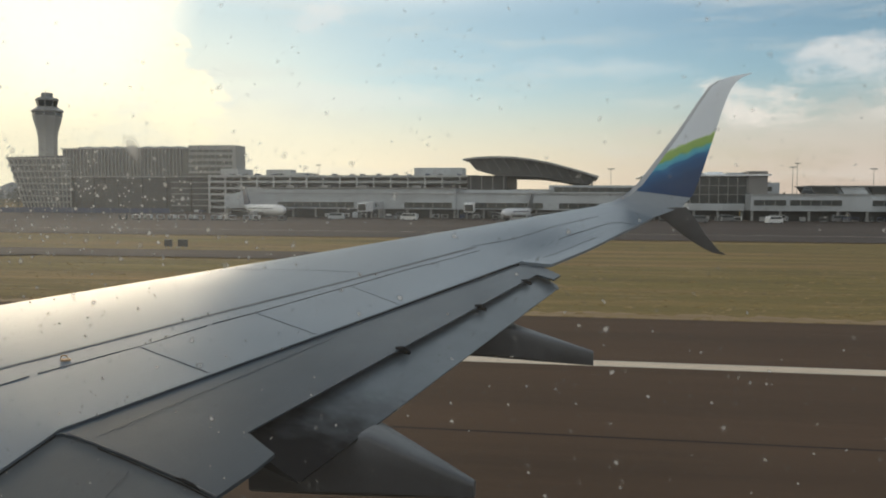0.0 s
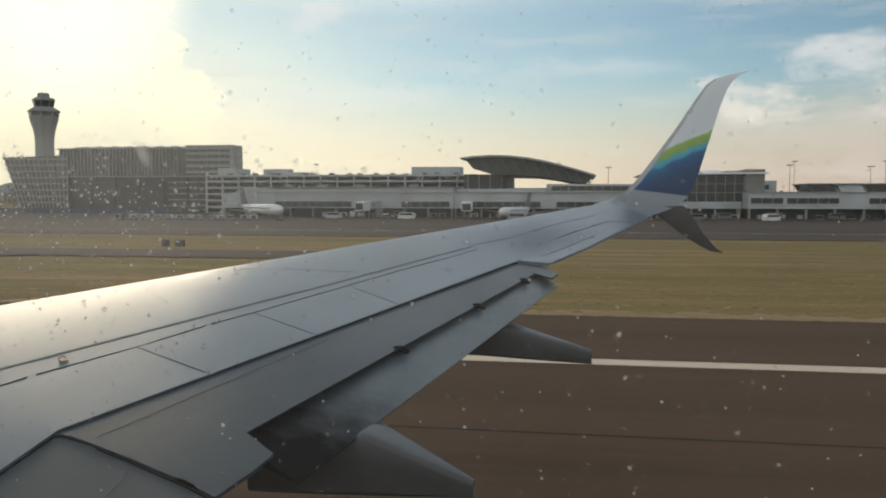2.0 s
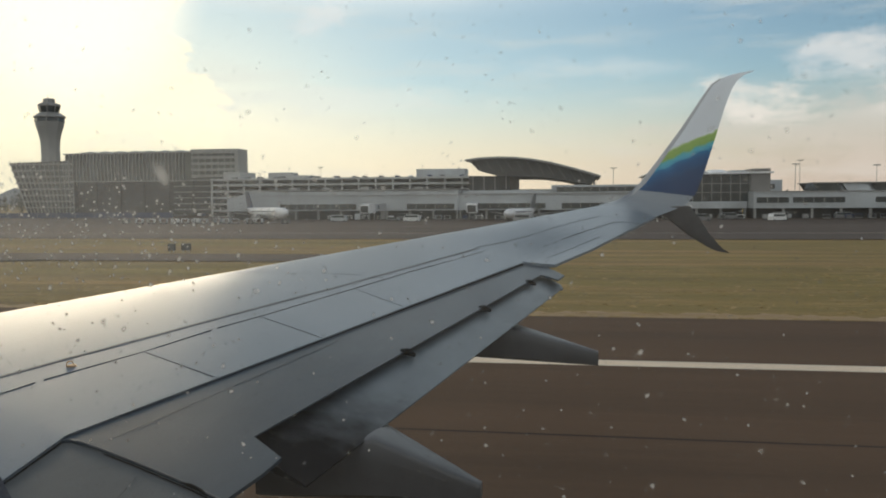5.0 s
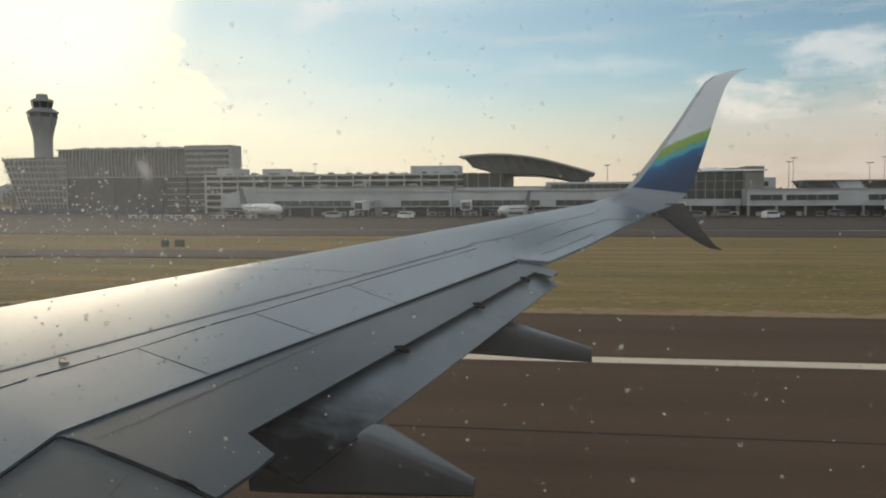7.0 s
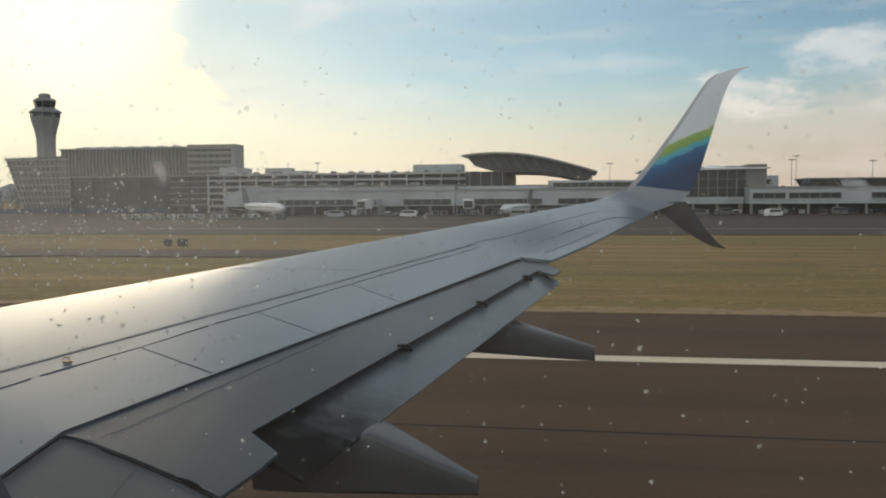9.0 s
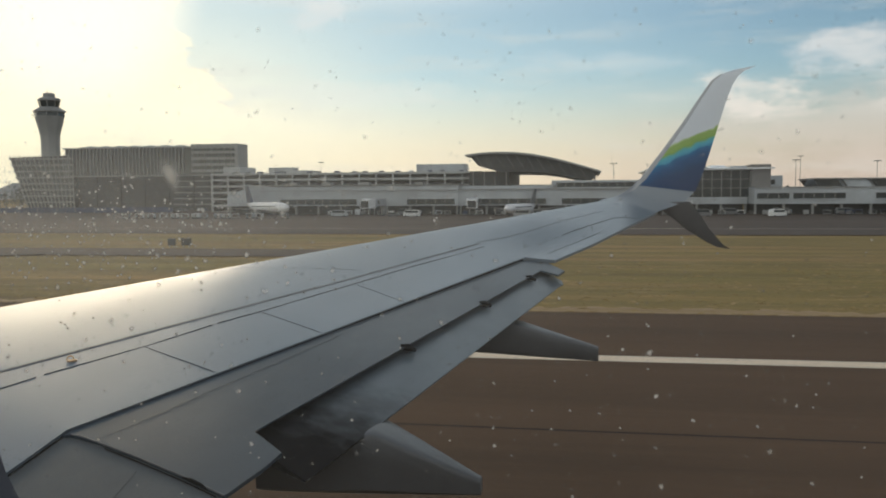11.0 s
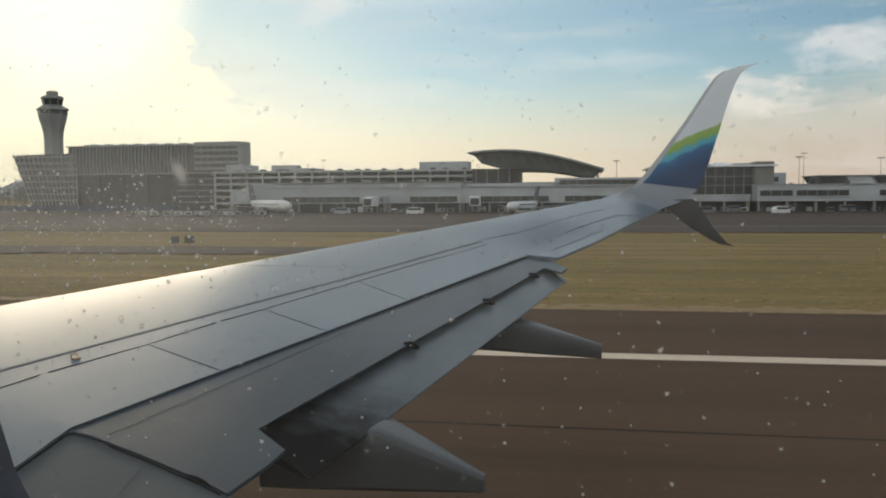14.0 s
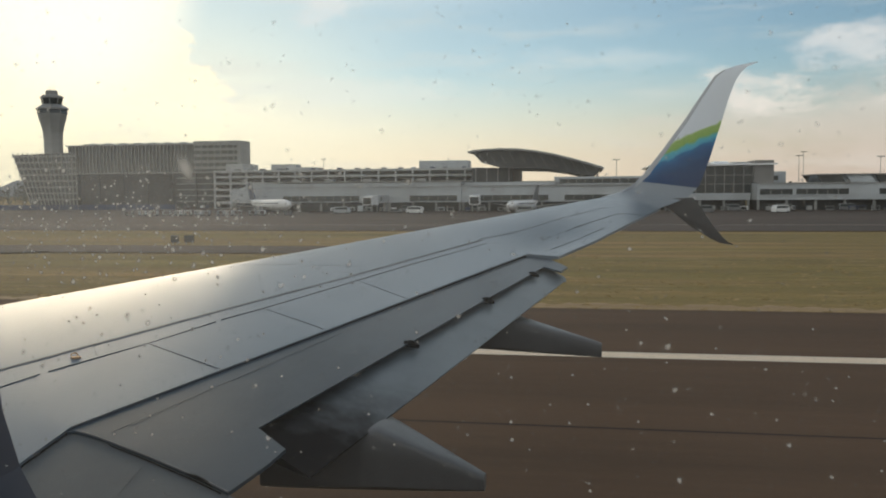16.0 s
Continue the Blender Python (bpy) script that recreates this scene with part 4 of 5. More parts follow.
def parking_garage():
    b = thing("parking_garage", (-110, 380, GZ), "open concrete parking garage with several decks and posts", "parking garage")
    for z in (GZ + 0.3, 0.0, 3.0, 6.0, 9.0, 12.0, 14.6):
        bar("deck", b, (-174, -46, 380.5, 440, z - 0.35, z), PALE)
        if z > GZ + 1:
            bar("parapet", b, (-174, -46, 380, 380.4, z - 0.4, z + 0.55), PALE)
    for k in range(17):
        x = -174 + 8 * k
        bar("post", b, (x - 0.35, x + 0.35, 379.6, 380.6, GZ, 15.3), PALE)
        for z in (0.55, 3.55, 6.55, 9.55, 12.55) if k < 16 else ():
            bm = bmesh.new()
            up = 1 if (k + int(z)) % 2 else -1
            tube(bm, [(x + 0.6, 381.2, z + 1.0 - up * 1.0), (x + 7.4, 381.2, z + 1.0 + up * 1.0)], 0.10, 5)
            part("brace", bm, STEEL, b)
    # near-black back and side walls stand for the shade between the decks
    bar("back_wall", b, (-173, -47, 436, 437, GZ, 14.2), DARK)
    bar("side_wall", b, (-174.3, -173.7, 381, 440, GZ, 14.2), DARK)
    bar("stair_tower", b, (-152.6, -140, 398, 406, 14.6, 18.4), PALE, "concrete stair tower on the roof deck")
    bar("stair_tower", b, (-140, -131, 398, 406, 14.6, 16.9), PALE, "concrete stair tower on the roof deck")
    bar("lift_tower", b, (-79, -55.5, 400, 412, 14.6, 19.3), CLAD, "pale lift tower on the roof deck")
    bar("ramp_core", b, (-177, -168, 400, 420, 14.6, 19.0), PALE)


def window_band(b, x0, x1, y, z0, z1, step=3.2):
    """A recessed band of dark panes with mullions before a wall at y."""
    band = bar("window_band", b, (x0, x1, y - 0.06, y + 0.3, z0, z1), GLASS, "dark ribbon of windows")
    bar("sill", b, (x0 - 0.2, x1 + 0.2, y - 0.35, y + 0.1, z0 - 0.3, z0), CLAD)
    bar("head", b, (x0 - 0.2, x1 + 0.2, y - 0.35, y + 0.1, z1, z1 + 0.25), CLAD)
    n = max(1, int((x1 - x0) / step))
    for k in range(1, n):
        x = x0 + (x1 - x0) * k / n
        bar("mullion", band, (x - 0.07, x + 0.07, y - 0.16, y - 0.05, z0, z1), STEEL)


def undercroft(b, x0, x1, y, top):
    """The open ground floor: a set-back wall painted near black as shade, and columns that carry the storey above."""
    bar("ground_floor", b, (x0 + 1, x1 - 1, y + 4, y + 26, GZ, top), DARK, "set-back ground floor painted near black for shade")
    n = max(2, int((x1 - x0) / 9))
    for k in range(n + 1):
        x = x0 + 0.6 + (x1 - x0 - 1.2) * k / n
        bar("column", b, (x - 0.4, x + 0.4, y + 0.5, y + 1.3, GZ, top), CONCRETE)


def concourse_west():
    b = thing("concourse", (-95, 320, GZ), "long pale concourse with a sloped end and dark window bands", "terminal building", "concourses")
    bm = bmesh.new()
    prism(bm, [(-140, 0.4), (-47, 0.4), (-47, 8.2), (-126, 7.9), (-131, 7.7), (-140, 5.2)], 320, 350)
    part("upper_storey", bm, CLAD, b)
    undercroft(b, -140, -47, 320, 0.4)
    bar("roof", b, (-125, -46.5, 319.6, 350.4, 8.2, 8.6), ROOFING)
    window_band(b, -118, -87, 320, 0.9, 3.0)
    window_band(b, -67, -48.5, 320, 0.9, 3.0)
    bar("cornice", b, (-126, -47, 319.6, 320, 6.2, 6.5), STEEL)
    for x in (-118, -104, -88, -66):
        bar("roof_unit", b, (x, x + 3.4, 330, 334, 8.6, 9.7), STEEL)


def concourse_middle():
    b = thing("concourse", (5, 320, GZ), "pale stepped concourse with dark window bands", "terminal building", "concourses")
    bar("upper_storey", b, (-47, 24, 321, 345, 0.4, 6.6), CLAD)
    bar("step", b, (-46.8, 23, 328, 345, 6.6, 8.0), CLAD)
    undercroft(b, -47, 24, 321, 0.4)
    bar("upper_hall", b, (-12, 24, 326, 345, 8.0, 9.8), CLAD)
    window_band(b, -10, 22, 326, 7.2, 9.0)
    window_band(b, -42, -14, 321, 0.9, 3.0)
    window_band(b, -8, 20, 321, 0.9, 3.0)
    bar("cornice", b, (-47.2, 24.2, 320.5, 321, 6.4, 6.8), STEEL)


def curved_hall():
    b = thing("terminal_hall", (-20, 345, GZ), "terminal hall under a dark curved canopy roof with trusses", "terminal building")
    top = [(-46.6, 20.5), (-41, 21.2), (-34, 21.5), (-27, 21.3), (-20, 20.5), (-13, 19.2), (-6, 17.4), (1, 15.4), (6.7, 13.6)]
    bm = bmesh.new()
    prism(bm, top + [(x, z - 0.7) for x, z in top[::-1]], 336, 400)
    part("roof", bm, STEEL, b, "curved grey metal roof")
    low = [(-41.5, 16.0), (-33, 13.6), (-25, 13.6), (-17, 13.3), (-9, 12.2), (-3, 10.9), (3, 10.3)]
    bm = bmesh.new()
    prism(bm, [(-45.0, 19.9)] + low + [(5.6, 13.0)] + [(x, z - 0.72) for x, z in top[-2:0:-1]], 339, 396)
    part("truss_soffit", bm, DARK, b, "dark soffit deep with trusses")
    for k in range(12):
        x = -43 + 4.1 * k
        z = 20.6 - 7.2 * (max(x + 36, 0) / 43) ** 1.7
        bm = bmesh.new()
        tube(bm, [(x, 338.4, z), (x + 3.2, 338.4, max(z - 5.0, 10.8))], 0.07, 6)
        part("truss_member", bm, ROOFING, b)
    bar("hall_wall", b, (-46, -29.5, 344, 398, GZ, 14.0), DARK, "dark glazed wall under the canopy")
    bar("hall_base", b, (-46, 6, 352, 398, GZ, 8.6), CLAD)
    for x in (-44.5, -40, -35.5, -31):
        bar("mullion", b, (x, x + 0.25, 343.6, 344, 8, 14), STEEL)
    for x in (-2, 4):
        bar("column", b, (x, x + 0.7, 345, 346, 8, 11.5), STEEL)


def glass_hall():
    b = thing("glass_hall", (46, 330, GZ), "dark glass hall with a shallow pitched white roof frame", "terminal building")
    bar("base", b, (22, 60.2, 330, 372, 0.6, 3.2), CLAD, "pale lower storey")
    undercroft(b, 24, 60.2, 330, 0.6)
    glazing = bar("glazing", b, (27, 68, 331, 370, 3.2, 13.2), GLASS, "dark glass wall")
    for k in range(13):
        x = 27 + 41 * k / 12
        bar("mullion", glazing, (x - 0.1, x + 0.1, 330.7, 331, 3.2, 13.2), STEEL)
    for z in (6.5, 9.8):
        bar("transom", glazing, (27, 68, 330.75, 331, z, z + 0.16), STEEL)
    bar("side_wall", b, (24.5, 27, 331, 370, 3.2, 13.0), WHITE, "white framed side wall")
    for k in range(3):
        bar("side_window", b, (24.4, 24.6, 333, 368, 4.2 + 2.9 * k, 6.2 + 2.9 * k), GLASS)
    bm = bmesh.new()
    loft(bm, [[(23, 329.5, 13.2), (69.5, 329.5, 13.6), (69.5, 371, 13.6), (23, 371, 13.2)], [(23, 329.5, 13.7), (69.5, 329.5, 14.2), (69.5, 371, 14.2), (23, 371, 13.7)]])
    part("roof_frame", bm, WHITE, b, "white roof edge frame")
    for k in range(6):
        x = 25 + 7.4 * k
        bm = bmesh.new()
        ridge = 15.4 - abs(k - 2.5) * 0.25
        loft(bm, [[(x, 332, 13.9), (x + 6.6, 332, 14.1), (x + 6.6, 368, 14.1), (x, 368, 13.9)], [(x + 0.8, 338, ridge), (x + 5.6, 338, ridge), (x + 5.6, 362, ridge), (x + 0.8, 362, ridge)]])
        part("skylight", bm, WHITE if k % 2 else STEEL, b)
    bar("stair_block", b, (69, 76, 346, 356, 6.9, 11.4), CLAD)
    bar("end_wall", b, (61.5, 68.4, 330.4, 345, 6.9, 15.3), ROOFING, "dark grey solid end wall above the roof")
    bar("stair_window", b, (71, 73.2, 345.8, 346.1, 8, 9.8), GLASS)
    bar("roof_plant", b, (58, 61, 345, 352, 14.2, 15.2), STEEL)


def concourse_east(x0, x1, name_label, hall, bays=None, bands=None):
    """One stretch of the long pier: windows below, and a clerestory of sloped dark panes on the roof or a plain hall."""
    b = thing("concourse", ((x0 + x1) / 2, 320, GZ), name_label, "terminal building", "concourses")
    bar("upper_storey", b, (x0, x1 - 0.3, 320, 345, 0.7, 6.8), CLAD)
    undercroft(b, x0, x1 - 0.3, 320, 0.7)
    if hall:
        bar("tall_hall", b, (x0 + 1, x0 + (x1 - x0) * 0.45, 319.5, 345, 6.8, 10.8), CLAD, "taller pale hall with a wide window")
        window_band(b, x0 + 5, x0 + (x1 - x0) * 0.38, 319.5, 8.0, 9.4)
        x = x0 + (x1 - x0) * 0.47
    else:
        x = bays or x0 + 2.5
    first = x
    while x + 9 < x1:
        bm = bmesh.new()
        prism(bm, [(x, 6.8), (x + 8.2, 6.8), (x + 6.4, 9.5), (x - 1.8, 9.5)], 324, 344)
        part("clerestory", bm, GLASS if int((x - x0) / 10) % 3 else CLAD, b, "sloped clerestory bay")
        x += 10
    bar("roof", b, (first - 2.2, x1 - 1.5, 323.2, 345, 9.5, 9.9), ROOFING)
    bar("roof_back", b, (first, x1 - 2, 326, 344, 6.8, 9.45), CLAD)
    span = x1 - x0
    for u, v in bands or ((x0 + 0.08 * span, x0 + 0.42 * span), (x0 + 0.50 * span, x0 + 0.90 * span)):
        window_band(b, u, v, 320, 2.6, 4.6)
    bar("cornice", b, (x0, x1 - 0.3, 319.6, 320, 6.5, 6.85), STEEL)


office_building()
control_tower()
parking_garage()
concourse_west()
concourse_middle()
curved_hall()
glass_hall()
concourse_east(60.6, 150, "pale pier with sloped dark clerestory roof and window bands", False, 83.5, ((61.6, 72.7), (74, 91.6), (101.7, 120), (126, 144)))
concourse_east(150, 215, "pale pier with a taller hall and window bands", True)
concourse_east(215, 290, "pale pier with sloped dark clerestory roof and window bands", False)
concourse_east(290, 360, "pale pier with a taller hall and window bands", True)
concourse_east(360, 450, "pale pier with sloped dark clerestory roof and window bands", False)


# ---- airliners, bridges, vehicles ----
def airliner(place, fin, label, size=1.0):
    b = thing("airliner", place, label, "airliner", "parked airliners")
    L, r = 38 * size, 1.95 * size
    zc = 3.1 * size
    bm = bmesh.new()
    prof = [(-L / 2, 0.05, 0.1), (-L / 2 + 0.8, 0.55, -0.1), (-L / 2 + 2.4, 0.85, -0.05), (-L / 2 + 4.5, 1, 0), (L / 2 - 12, 1, 0), (L / 2 - 6, 0.75, 0.45), (L / 2 - 2, 0.38, 0.95), (L / 2, 0.1, 1.25)]
    loft(bm, [[(x, r * k * math.cos(a), zc + off * size + r * k * math.sin(a)) for a in (2 * math.pi * j / 16 for j in range(16))] for x, k, off in prof])
    shade_auto(local("fuselage", bm, WHITE, b), 50)
    bm = bmesh.new()
    prism(bm, [(L / 2 - 6.5, zc + r * 0.9), (L / 2 - 0.5, zc + r * 0.9), (L / 2 + 1.2, zc + r + 6.2 * size), (L / 2 - 1.6, zc + r + 6.2 * size)], -0.16, 0.16)
    local("tail_fin", bm, fin, b)
    for side in (-1, 1):
        bm = bmesh.new()
        loft(bm, [[(-4.2, side * r * 0.7, zc - 1.2), (2.8, side * r * 0.7, zc - 1.3), (2.8, side * r * 0.7, zc - 1.0), (-4.2, side * r * 0.7, zc - 0.8)],
                  [(4.2, side * 16 * size, zc + 0.35), (5.8, side * 16 * size, zc + 0.33), (5.8, side * 16 * size, zc + 0.40), (4.2, side * 16 * size, zc + 0.5)]])
        plane = local("wing", bm, STEEL, b)
        bm = bmesh.new()
        loft(bm, [[(L / 2 - 5, side * 0.5, zc + 0.9), (L / 2 - 1.5, side * 0.5, zc + 0.9), (L / 2 - 1.5, side * 0.5, zc + 1.1), (L / 2 - 5, side * 0.5, zc + 1.15)],
                  [(L / 2 - 1.6, side * 6.5 * size, zc + 1.5), (L / 2 - 0.2, side * 6.5 * size, zc + 1.5), (L / 2 - 0.2, side * 6.5 * size, zc + 1.58), (L / 2 - 1.6, side * 6.5 * size, zc + 1.6)]])
        local("tailplane", bm, STEEL, b)
        bm = bmesh.new()
        tube(bm, [(-5.0, side * 5.2 * size, zc - 1.35), (-4.4, side * 5.2 * size, zc - 1.35), (-2.2, side * 5.2 * size, zc - 1.35), (-0.8, side * 5.2 * size, zc - 1.3)], [0.85, 0.98, 0.9, 0.6], 12)
        local("engine", bm, STEEL, plane)
        bm = bmesh.new()
        tube(bm, [(2.0, side * 2.7 * size - 0.25, 0.52), (2.0, side * 2.7 * size + 0.25, 0.52)], 0.52, 10)
        local("wheel", bm, DARK, b)
        bm = bmesh.new()
        tube(bm, [(2.0, side * 2.7 * size, 0.5), (2.0, side * 2.7 * size, zc - 0.9)], 0.13, 6)
        local("landing_gear_leg", bm, STEEL, b)
    bm = bmesh.new()
    tube(bm, [(-L / 2 + 4, 0, 0.4), (-L / 2 + 4, 0, zc - 1.3)], 0.1, 6)
    local("nose_gear_leg", bm, STEEL, b)
    bm = bmesh.new()
    tube(bm, [(-L / 2 + 4, -0.3, 0.35), (-L / 2 + 4, 0.3, 0.35)], 0.35, 10)
    local("wheel", bm, DARK, b)
    bm = bmesh.new()
    box(bm, -L / 2 + 6, L / 2 - 9, -r * 0.985, r * 0.985, zc + 0.35, zc + 0.62)
    local("cabin_windows", bm, GLASS, b)
    return b


FIN_NAVY = CAR_BLUE
airliner((-117, 302, GZ, 134), FIN_NAVY, "white airliner with a dark blue fin parked at a gate")
airliner((-22, 304, GZ, 75), CAR_GREY, "white airliner with a grey fin parked at a gate", 0.85)
airliner((150, 300, GZ, 100), CAR_RED, "white airliner with a red fin parked at a gate")
airliner((215, 300, GZ, 80), FIN_NAVY, "white airliner with a dark blue fin parked at a gate")
airliner((275, 302, GZ, 95), CAR_RED, "white airliner with a red fin parked at a gate", 0.9)
airliner((380, 295, GZ, 70), CAR_RED, "white airliner with a red fin parked at a gate")


def jet_bridge(x, y, turn):
    b = thing("jet_bridge", (x, y, GZ, turn), "pale corrugated boarding bridge on wheeled legs", "jet bridge", "boarding bridges")
    bm = bmesh.new()
    loft(bm, [[(0, -1.4, 3.2), (0, 1.4, 3.2), (0, 1.4, 6.0), (0, -1.4, 6.0)], [(12, -1.4, 3.6), (12, 1.4, 3.6), (12, 1.4, 6.3), (12, -1.4, 6.3)]])
    local("tunnel", bm, CLAD, b)
    bm = bmesh.new()
    loft(bm, [[(-5, -1.8, 2.7), (-5, 1.8, 2.7), (-5, 1.8, 5.8), (-5, -1.8, 5.8)], [(0.2, -2.1, 2.7), (0.2, 2.1, 2.7), (0.2, 2.1, 6.2), (0.2, -2.1, 6.2)]])
    cab = local("cab", bm, WHITE, b)
    bm = bmesh.new()
    box(bm, -5.2, -4.9, -1.5, 1.5, 3.0, 5.4)
    local("canopy", bm, DARK, cab)
    for y1 in (-1.0, 1.0):
        bm = bmesh.new()
        tube(bm, [(1.5, y1, 0.0), (1.5, y1, 3.3)], 0.25, 8)
        local("leg", bm, STEEL, b)
    bm = bmesh.new()
    tube(bm, [(12, 0, 0), (12, 0, 3.8)], 1.0, 12)
    local("rotunda", bm, STEEL, b)
    bm = bmesh.new()
    box(bm, 4.0, 5.2, -1.46, 1.46, 4.2, 5.6)
    local("window", bm, GLASS, b)


for x, y, turn in ((-78, 306, 80), (-40, 307, 95), (26, 306, 70), (105, 305, 60), (128, 305, 75), (180, 305, 80), (240, 305, 100), (300, 305, 70), (345, 306, 85)):
    jet_bridge(x, y, turn)


def cart(x, y, turn, color):
    b = thing("baggage_cart", (x, y, ground_z(y) + 0.02, turn), "small covered baggage cart standing on the apron", "baggage cart", "baggage carts")
    bm = bmesh.new()
    box(bm, -1.2, 1.2, -0.75, 0.75, 0.35, 0.55)
    local("deck", bm, STEEL, b)
    bm = bmesh.new()
    prism(bm, [(-1.2, 0.55), (-1.05, 0.55), (-1.05, 1.55), (1.05, 1.55), (1.05, 0.55), (1.2, 0.55), (1.2, 1.75), (-1.2, 1.75)], -0.75, 0.75)
    local("cover", bm, color, b)
    for x1 in (-0.8, 0.8):
        bm = bmesh.new()
        tube(bm, [(x1, -0.7, 0.2), (x1, 0.7, 0.2)], 0.2, 8)
        local("wheel", bm, DARK, b)


rng = random.Random(3)
x = -150.0
while x < -92:
    cart(x, 262 + rng.uniform(-2, 2), rng.uniform(-25, 25), rng.choice((CAR_WHITE, CAR_WHITE, CAR_GREY, CLAD)))
    x += rng.uniform(2.6, 4.4)
VEHICLES = ((-84, 286), (-66, 292), (-58, 285), (-20, 280), (-8, 284), (38, 286), (61, 284), (96, 280), (122, 282), (140, 280), (165, 276), (200, 284), (230, 278), (262, 284), (310, 280), (340, 284))
for k, (x, y) in enumerate(VEHICLES):
    kind = "van" if k % 3 != 1 else "parked_car"
    color = (CLAD, CAR_GREY, CAR_WHITE, STEEL)[k % 4]
    car(kind, (x, y, GZ + 0.02, rng.choice((0, 0, 180, 30))), color, ("pale service van" if color is not CAR_GREY else "dark grey service vehicle") + " parked on the apron", "apron vehicles")
for k in range(16):
    car("parked_car", (-168 + 7.4 * k + rng.uniform(-2, 2), 384 + rng.uniform(0, 8), 14.62, 90), rng.choice((CAR_GREY, CAR_WHITE, CAR_BLUE, CAR_GREY)), "car parked on the garage roof deck", "cars on the garage roof")
for k in range(26):
    car("parked_car", (-300 + 6.1 * k + rng.uniform(-1.5, 1.5), 396 + rng.uniform(-4, 8), GZ + 0.02, rng.choice((0, 90))), rng.choice((CAR_GREY, CAR_WHITE, CAR_BLUE, CAR_GREY)), "car parked before the office block", "cars by the office block")


for k in range(44):
    cart(-92 + 5.6 * k + rng.uniform(-2.4, 2.4), 306 + rng.uniform(-3, 9), rng.choice((0, 0, 90, 20, -15)), rng.choice((CAR_WHITE, CAR_GREY, CLAD, CAR_BLUE, STEEL)))
for k in range(12):
    x = -80 + 19 * k + rng.uniform(-5, 5)
    car("van", (x, 309 + rng.uniform(-4, 3), GZ + 0.02, rng.choice((0, 180, 90))), rng.choice((STEEL, CAR_GREY, CLAD)), "service van standing below the concourse", "vans below the concourse")


def mast(x, y, tall):
    b = thing("light_mast", (x, y, GZ), "tall grey apron floodlight mast", "light mast", "floodlight masts")
    bm = bmesh.new()
    tube(bm, [(0, 0, 0), (0, 0, tall * 0.5), (0, 0, tall)], [0.17, 0.14, 0.09], 8)
    local("pole", bm, STEEL, b)
    bm = bmesh.new()
    box(bm, -1.4, 1.4, -0.1, 0.1, tall - 0.05, tall + 0.12)
    local("crossarm", bm, STEEL, b)
    for k in range(4):
        bm = bmesh.new()
        box(bm, -1.3 + 0.75 * k, -0.95 + 0.75 * k, -0.4, 0.1, tall - 0.4, tall - 0.05)
        local("floodlight", bm, STEEL, b)


for x, y, tall in ((-128, 405, 24), (12, 352, 20), (84, 360, 21), (100, 420, 25), (112, 352, 20), (140, 420, 25), (168, 352, 19), (195, 420, 24), (222, 352, 19), (250, 352, 20), (280, 420, 25), (310, 352, 19), (345, 352, 20), (380, 420, 25), (415, 352, 20)):
    mast(x, y, tall)

# ---- airfield details ----
def airfield_sign(x, y, wide, mat, label):
    z = ground_z(y) - 0.05
    b = thing("airfield_sign", (x, y, z), label, "airfield sign", "airfield signs")
    bm = bmesh.new()
    box(bm, -wide / 2, wide / 2, -0.12, 0.12, 0.2, 0.85)
    bmesh.ops.bevel(bm, geom=bm.edges[:], offset=0.03, segments=1)
    local("panel", bm, mat, b)
    for x1 in (-wide / 2 + 0.15, wide / 2 - 0.15):
        bm = bmesh.new()
        tube(bm, [(x1, 0, 0), (x1, 0, 0.3)], 0.05, 6)
        local("leg", bm, STEEL, b)


airfield_sign(-38.0, 74, 0.7, DARK, "back of a dark airfield guidance sign on the grass")
airfield_sign(-36.8, 74.5, 0.9, DARK, "back of a dark airfield guidance sign on the grass")
airfield_sign(40, 82, 1.8, ORANGE, "orange airfield guidance sign on the grass")
airfield_sign(-320, 90, 1.8, ORANGE, "orange airfield guidance sign on the grass")
for x, w in ((66, 3.0), (69.6, 3.0), (72.5, 1.5), (-190, 3.0), (-193.4, 3.0)):
    airfield_sign(x, 78, w, DARK, "back of a dark airfield guidance sign on the grass")


def edge_light(x, y):
    b = thing("runway_edge_light", (x, y, ground_z(y)), "small white elevated runway edge light", "runway light", "runway edge lights")
    bm = bmesh.new()
    tube(bm, [(0, 0, 0), (0, 0, 0.03)], 0.13, 10)
    local("base", bm, WHITE, b)
    bm = bmesh.new()
    tube(bm, [(0, 0, 0.03), (0, 0, 0.14)], 0.03, 8)
    local("stem", bm, STEEL, b)
    bm = bmesh.new()
    tube(bm, [(0, 0, 0.14), (0, 0, 0.20), (0, 0, 0.24)], [0.045, 0.05, 0.03], 10)
    local("lens", bm, WHITE, b)


for k in range(-6, 7):
    edge_light(-2.0 + 60 * k, 25.6)

# turf at the runway's edge and loose tufts over the field
TUFT = bpy.data.materials.new("grass blades")
TUFT.use_nodes = True
add, link = nodes_of(TUFT.node_tree)
TUFT.node_tree.nodes["Principled BSDF"].inputs["Roughness"].default_value = 0.95
TUFT.node_tree.nodes["Principled BSDF"].inputs["Specular IOR Level"].default_value = 0.1
shades = add("ShaderNodeValToRGB")
for at, c in ((0.0, (0.22, 0.155, 0.058)), (0.35, (0.27, 0.190, 0.074)), (0.7, (0.35, 0.245, 0.105)), (1.0, (0.45, 0.32, 0.16))):
    e = shades.color_ramp.elements.new(at) if at not in (0.0, 1.0) else shades.color_ramp.elements[0 if at == 0.0 else -1]
    e.color = (*c, 1)
